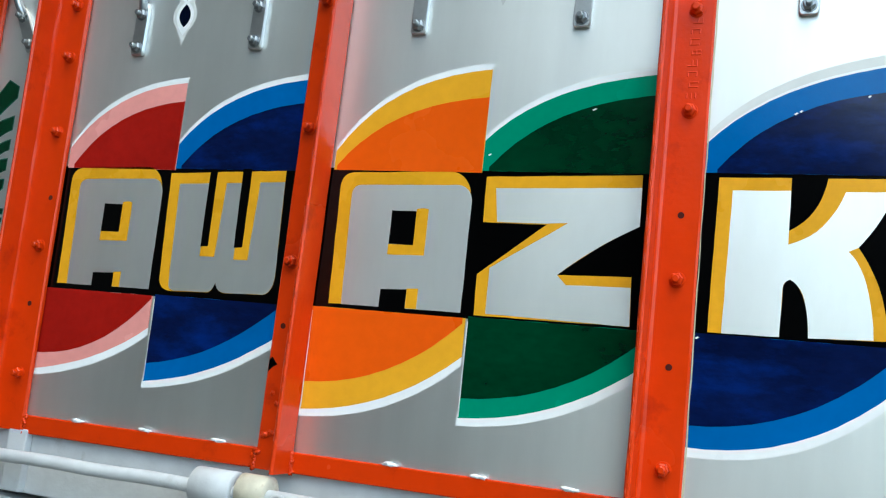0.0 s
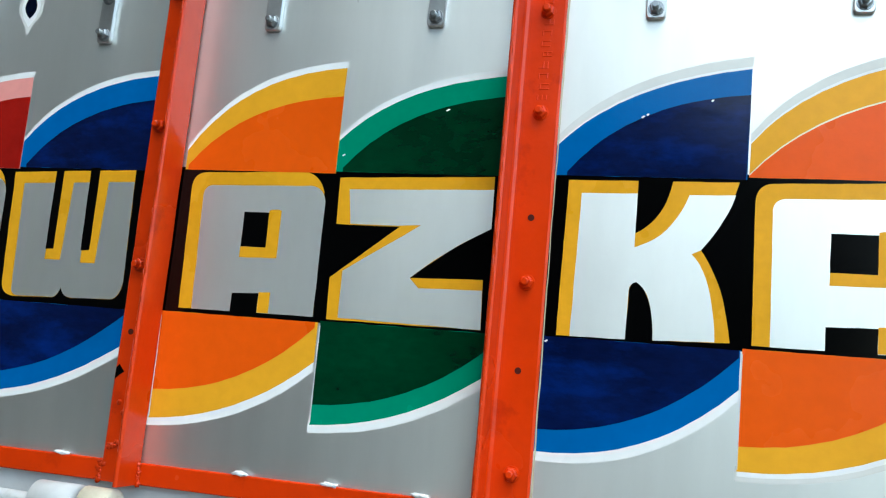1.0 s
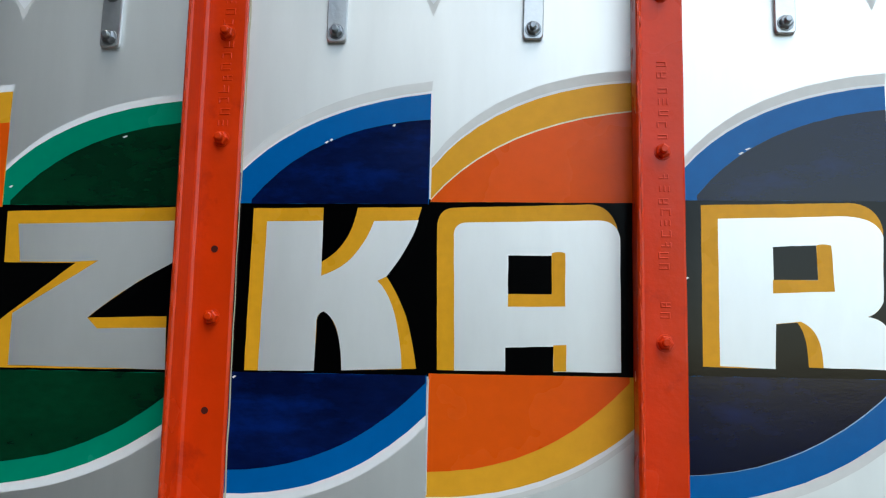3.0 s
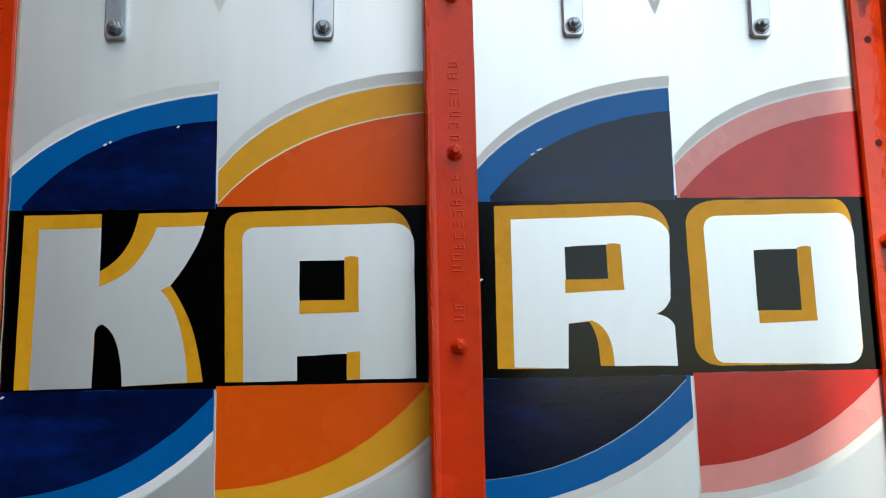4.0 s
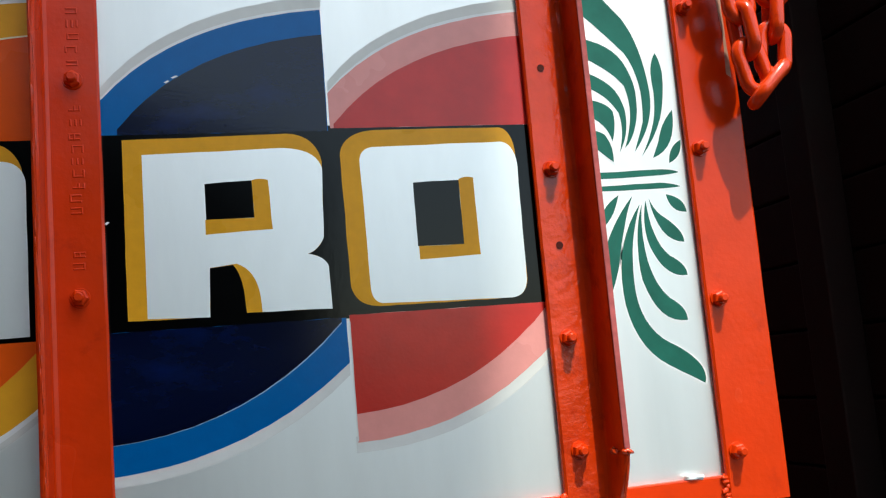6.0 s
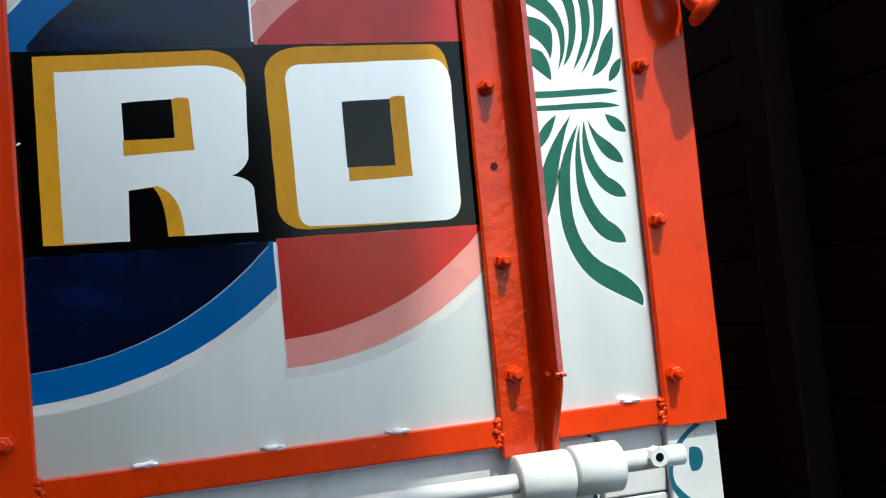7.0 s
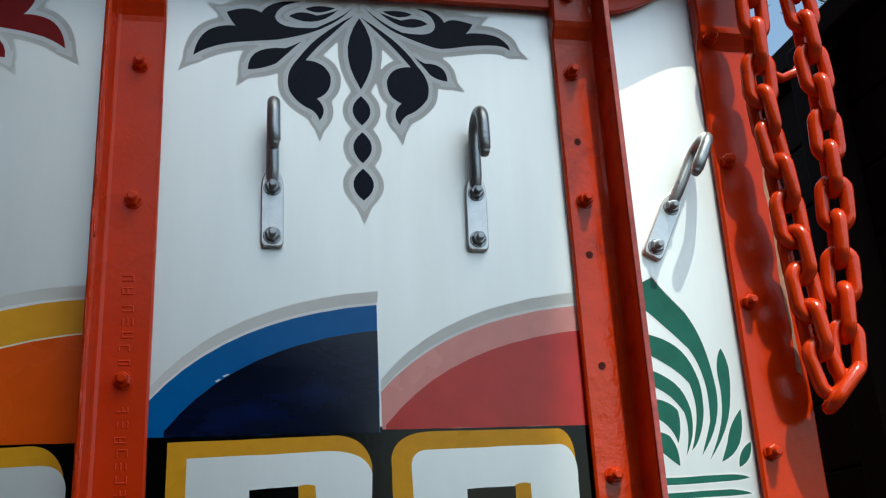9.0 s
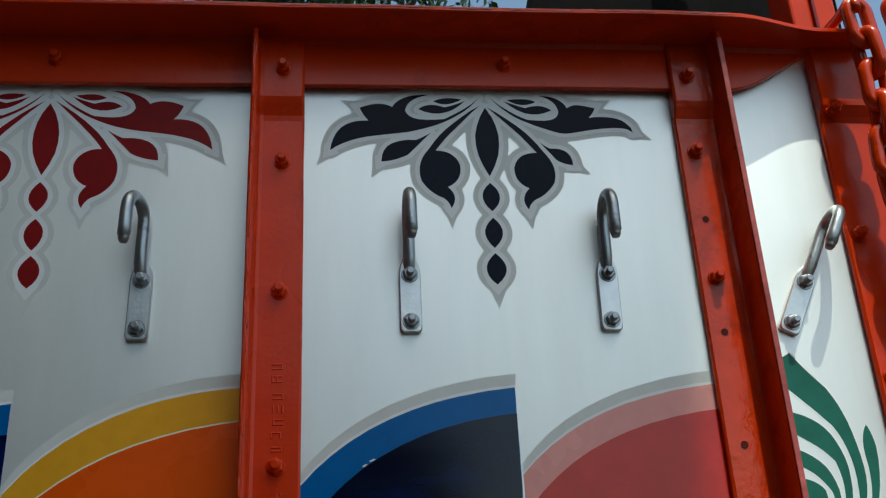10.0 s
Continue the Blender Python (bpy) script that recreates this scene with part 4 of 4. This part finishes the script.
for i in range(count):
    s = (i + 0.5) * lengths[-1] / count
    way = (along(min(s + pitch / 2, lengths[-1])) - along(max(s - pitch / 2, 0))).normalized()
    spin = math.radians(-8 + 90 * (i % 2) + 30 * noise.noise(Vector((i * 1.7, 0.4, 0))))
    depth = way.cross(Vector((1, 0, 0))).normalized()
    turn = Matrix((depth.cross(way), depth, way)).transposed().to_4x4()
    m = Matrix.Translation(along(s)) @ turn @ Matrix.Rotation(spin, 4, "Z")
    shared("chain_link", LINK, chain, m)
bm = bmesh.new()
add_tube(bm, [(1.160, 0.0, 2.152), (1.165, -0.055, 2.153), (1.168, -0.074, 2.160), (1.169, -0.086, 2.152), (1.168, -0.088, 2.140)], 0.006, 12)
part("chain_anchor", bm, CHAIN_RED, chain, smooth=True)

# ---------------------------------------------------------------- hinge rod and lower body
rod = thing("hinge_rod", "white-painted steel hinge rod under the tailgate", "hinge")
bm = add_tube(bmesh.new(), [(-1.10 + 2.06 * i / 40, -0.045 + 0.001 * math.sin(i), 1.126 + 0.015 * i / 40 + 0.0008 * math.sin(i * 1.7)) for i in range(41)], 0.0095, 16)
part("bar", bm, WHITEWASH, rod, smooth=True)


def barrel(x0, x1, z, radius, name="hinge_barrel"):
    bm = bmesh.new()
    r = 0.0022
    add_tube(bm, [(x0, -0.040, z), (x0 + 0.0005, -0.040, z), (x0 + r, -0.040, z), (x1 - r, -0.040, z), (x1 - 0.0005, -0.040, z), (x1, -0.040, z)],
             [radius * 0.6, radius - r, radius, radius, radius - r, radius * 0.6], 28)
    return part(name, bm, WHITEWASH, rod, "white-painted hinge barrel", True)


sleeve = barrel(-0.537, -0.492, 1.134, 0.0225)
tagged(sleeve, "cream-primed hinge sleeve with a ragged end")
sleeve.data.materials[0] = CREAM_PRIMED
ring = add_tube(bmesh.new(), [(-0.470 + 0.010 * math.cos(i * math.pi / 9), -0.058, 1.128 + 0.008 * math.sin(i * math.pi / 9)) for i in range(18)], 0.0028, 10, closed=True)
part("ring", ring, WHITEWASH, rod, "white-painted steel ring", True)
for x0, x1, z in ((-1.035, -0.985, 1.126), (-0.608, -0.543, 1.131), (0.957, 1.013, 1.141), (1.015, 1.066, 1.143)):
    barrel(x0, x1, z, 0.025)
stub = add_tube(bmesh.new(), [(1.060, -0.045, 1.146), (1.134, -0.045, 1.146)], 0.0105, 18)
part("stub", stub, WHITEWASH, rod, smooth=True)
bm = bmesh.new()
add_prism(bm, 8, 0.0105, 0.0100, -0.050, -0.062, 1.101, 1.149)
part("collar_nut", bm, WHITEWASH, rod)
# Near-black disc on the nut: the bore's shade as a colour.
bm = bmesh.new()
add_prism(bm, 14, 0.0044, 0.0044, -0.060, -0.0624, 1.101, 1.149)
part("nut_bore", bm, NEAR_BLACK, rod)

sill = thing("body_sill", "white-painted wooden sill beam of the truck bed", "truck body")
bm = add_box(bmesh.new(), -1.19, 1.062, 0.004, 0.10, 1.068, 1.167, 0.003)
part("beam", bm, WHITEWASH, sill)
bm = add_box(bmesh.new(), -1.19, 1.065, -0.004, 0.09, 0.86, 1.060, 0.003)
part("lower_beam", bm, WHITEWASH, sill)
for x in (-0.975, 0.562):
    bm = add_box(bmesh.new(), x - 0.006, x + 0.030, -0.010, 0.004, 1.07, 1.163, 0.002)
    part("bracket", bm, WHITEWASH, sill)
for x in (1.022, 1.052):
    film("teal_stripe", [f"M {x * 1000 - 3} 1000 Q {x * 1000 + 3} 1060 {x * 1000 - 2} 1112 L {x * 1000 + 3} 1112 Q {x * 1000 + 7} 1060 {x * 1000 + 3} 1000 Z"], 1, TEAL_BLUE, sill, base=-0.0042)
for i in range(5):
    bm = add_box(bmesh.new(), 1.068, 1.140, 0.006, 0.03, 1.168 - 0.034 * (i + 1) + 0.0015, 1.168 - 0.034 * i, 0.002)
    part("plank", bm, WHITEWASH, sill)
corner = thing("corner_stake", "white-painted corner stake with teal scroll painting", "truck body")
bm = add_box(bmesh.new(), 1.141, 1.201, -0.002, 0.075, 0.80, 1.172, 0.002)
part("stake", bm, WHITEWASH, corner)
film("scroll", ["M 1188 1166 Q 1172 1160 1158 1142 Q 1146 1122 1152 1108 Q 1162 1094 1178 1084 Q 1192 1070 1188 1040 L 1182 1040 Q 1184 1066 1172 1080 Q 1152 1090 1147 1106 Q 1142 1126 1152 1144 Q 1164 1160 1182 1169 Z",
               "M 1172 1144 Q 1188 1146 1187 1130 Q 1184 1116 1172 1119 Q 1168 1130 1172 1144 Z", "M 1156 1092 Q 1170 1092 1170 1074 Q 1166 1062 1156 1066 Q 1150 1078 1156 1092 Z"], 1, TEAL_BLUE, corner, ox=-0.006, base=-0.002)
bed = thing("truck_bed", "dark shaded underside and bed of the parked truck", "truck body")
bm = add_box(bmesh.new(), -1.15, 1.15, 0.12, 5.5, 0.95, 1.16, 0.01)
part("floor", bm, SHADED_MAROON, bed)
for x in (-1.17, 1.17):
    bm = add_box(bmesh.new(), x - 0.03, x + 0.03, 0.08, 5.5, 1.0, 2.14, 0.006)
    part("side_board", bm, VERMILION, bed)
for x in (-0.95, 0.95):
    for y in (1.2, 4.4):
        bm = add_tube(bmesh.new(), [(x - 0.14, y, 0.5), (x - 0.12, y, 0.5), (x + 0.12, y, 0.5), (x + 0.14, y, 0.5)], [0.40, 0.5, 0.5, 0.40], 32)
        part("wheel", bm, NEAR_BLACK, bed, "black rubber tyre", True)
for x in (-0.5, 0.5):
    bm = add_box(bmesh.new(), x - 0.05, x + 0.05, 0.05, 5.6, 0.55, 0.96, 0.006)
    part("chassis_rail", bm, NEAR_BLACK, bed)

# upper frame and load behind the top rail
frame_post = thing("upper_frame_post", "dull red steel upright of the load frame", "truck post")
bm = add_box(bmesh.new(), 1.198, 1.266, 0.10, 0.16, 1.16, 3.1, 0.004)
part("upright", bm, VERMILION, frame_post)
bm = add_box(bmesh.new(), 1.228, 1.233, 0.094, 0.10, 2.152, 3.1, 0.001)
part("seam_strip", bm, MAROON, frame_post)
bm = add_tube(bmesh.new(), [(1.255, 0.098, 2.118), (1.268, 0.095, 2.090), (1.285, 0.093, 2.070), (1.311, 0.091, 2.058), (1.333, 0.090, 2.068), (1.348, 0.090, 2.090)],
              [0.006, 0.0065, 0.0065, 0.0065, 0.0062, 0.0050], 12)
part("side_hook", bm, VERMILION, frame_post, smooth=True)
rope = thing("tie_rope", "thin black tie rope hanging beside the red frame post", "rope")
bm = add_tube(bmesh.new(), [(1.2685 + 0.0006 * math.sin(i * 1.3), 0.104, 2.05 + 1.0 * i / 20) for i in range(21)], 0.0022, 8)
part("cord", bm, NEAR_BLACK, rope, smooth=True)
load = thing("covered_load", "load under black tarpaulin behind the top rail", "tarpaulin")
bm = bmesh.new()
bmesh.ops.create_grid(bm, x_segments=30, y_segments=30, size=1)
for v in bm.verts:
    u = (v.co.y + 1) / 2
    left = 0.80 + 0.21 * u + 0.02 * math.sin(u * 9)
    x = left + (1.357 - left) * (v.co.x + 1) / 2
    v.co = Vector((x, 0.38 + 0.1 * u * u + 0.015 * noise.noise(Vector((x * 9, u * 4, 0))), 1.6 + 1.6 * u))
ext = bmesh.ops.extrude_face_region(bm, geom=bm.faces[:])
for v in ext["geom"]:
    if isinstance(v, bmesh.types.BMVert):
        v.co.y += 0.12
part("cover", bm, NEAR_BLACK, load)

# neighbouring truck, its deep shade put into near-black colours
near = thing("neighbour_truck", "maroon planked side of a neighbouring parked truck, coloured near-black for shade", "truck")
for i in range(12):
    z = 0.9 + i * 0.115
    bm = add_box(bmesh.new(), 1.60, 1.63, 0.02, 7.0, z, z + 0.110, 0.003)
    part("plank", bm, SHADED_MAROON, near)
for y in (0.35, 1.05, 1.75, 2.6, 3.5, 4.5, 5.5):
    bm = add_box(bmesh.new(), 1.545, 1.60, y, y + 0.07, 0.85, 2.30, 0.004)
    part("stake", bm, SHADED_MAROON, near)
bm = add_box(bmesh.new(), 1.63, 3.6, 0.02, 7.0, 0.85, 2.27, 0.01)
part("body", bm, NEAR_BLACK, near)
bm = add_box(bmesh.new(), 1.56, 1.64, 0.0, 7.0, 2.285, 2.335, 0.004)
part("cap_rail", bm, SHADED_MAROON, near)
for y in (1.5, 5.2):
    bm = add_tube(bmesh.new(), [(1.75, y, 0.5), (1.77, y, 0.5), (2.0, y, 0.5), (2.02, y, 0.5)], [0.40, 0.5, 0.5, 0.40], 32)
    part("wheel", bm, NEAR_BLACK, near, "black rubber tyre", True)
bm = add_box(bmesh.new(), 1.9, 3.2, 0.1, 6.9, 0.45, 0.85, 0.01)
part("chassis", bm, NEAR_BLACK, near)


# ---------------------------------------------------------------- trees behind
def tree(x, y, height, spread, seed, leaves, leaf=1.0):
    rnd = random.Random(seed)
    it = thing("tree", "leafy green tree standing behind the truck", "tree", "trees behind the truck")
    bm = bmesh.new()
    add_tube(bm, [(x + 0.1 * math.sin(i), y, height * 0.6 * i / 6) for i in range(7)], [0.22 - 0.02 * i for i in range(7)], 12)
    tips = []
    for k in range(16):
        a, h = rnd.uniform(0, 6.28), height * rnd.uniform(0.3, 0.6)
        end = Vector((x + spread * rnd.uniform(0.4, 1) * math.cos(a), y + spread * rnd.uniform(0.4, 1) * math.sin(a), h + height * rnd.uniform(0.02, 0.35)))
        start = Vector((x, y, h))
        mid = start.lerp(end, 0.5) + Vector((0, 0, 0.3))
        add_tube(bm, [start, mid, end], [0.07, 0.045, 0.015], 7)
        tips += [mid, end, start.lerp(end, 0.75)]
    part("trunk", bm, BARK, it, smooth=True)
    verts, faces = [], []
    for _ in range(leaves):
        c = rnd.choice(tips) + Vector((rnd.gauss(0, 0.42), rnd.gauss(0, 0.42), rnd.gauss(0, 0.34)))
        w = Vector((rnd.gauss(0, 1), rnd.gauss(0, 1), rnd.gauss(0, 0.5))).normalized()
        v = w.orthogonal().normalized()
        s = rnd.uniform(0.05, 0.10) * leaf
        b = len(verts)
        verts += [c - w * s, c + v * s * 0.42, c + w * s, c - v * s * 0.42]
        faces.append((b, b + 1, b + 2, b + 3))
    me = bpy.data.meshes.new("crown")
    me.from_pydata(verts, [], faces)
    me.materials.append(LEAVES)
    crown = new("crown", me)
    crown.parent = it


tree(-1.2, 7.5, 12.0, 3.0, 3, 30000)
tree(-4.2, 8.5, 12.5, 2.8, 5, 12000)
tree(10.9, 9.0, 14.5, 2.3, 8, 24000, 1.4)
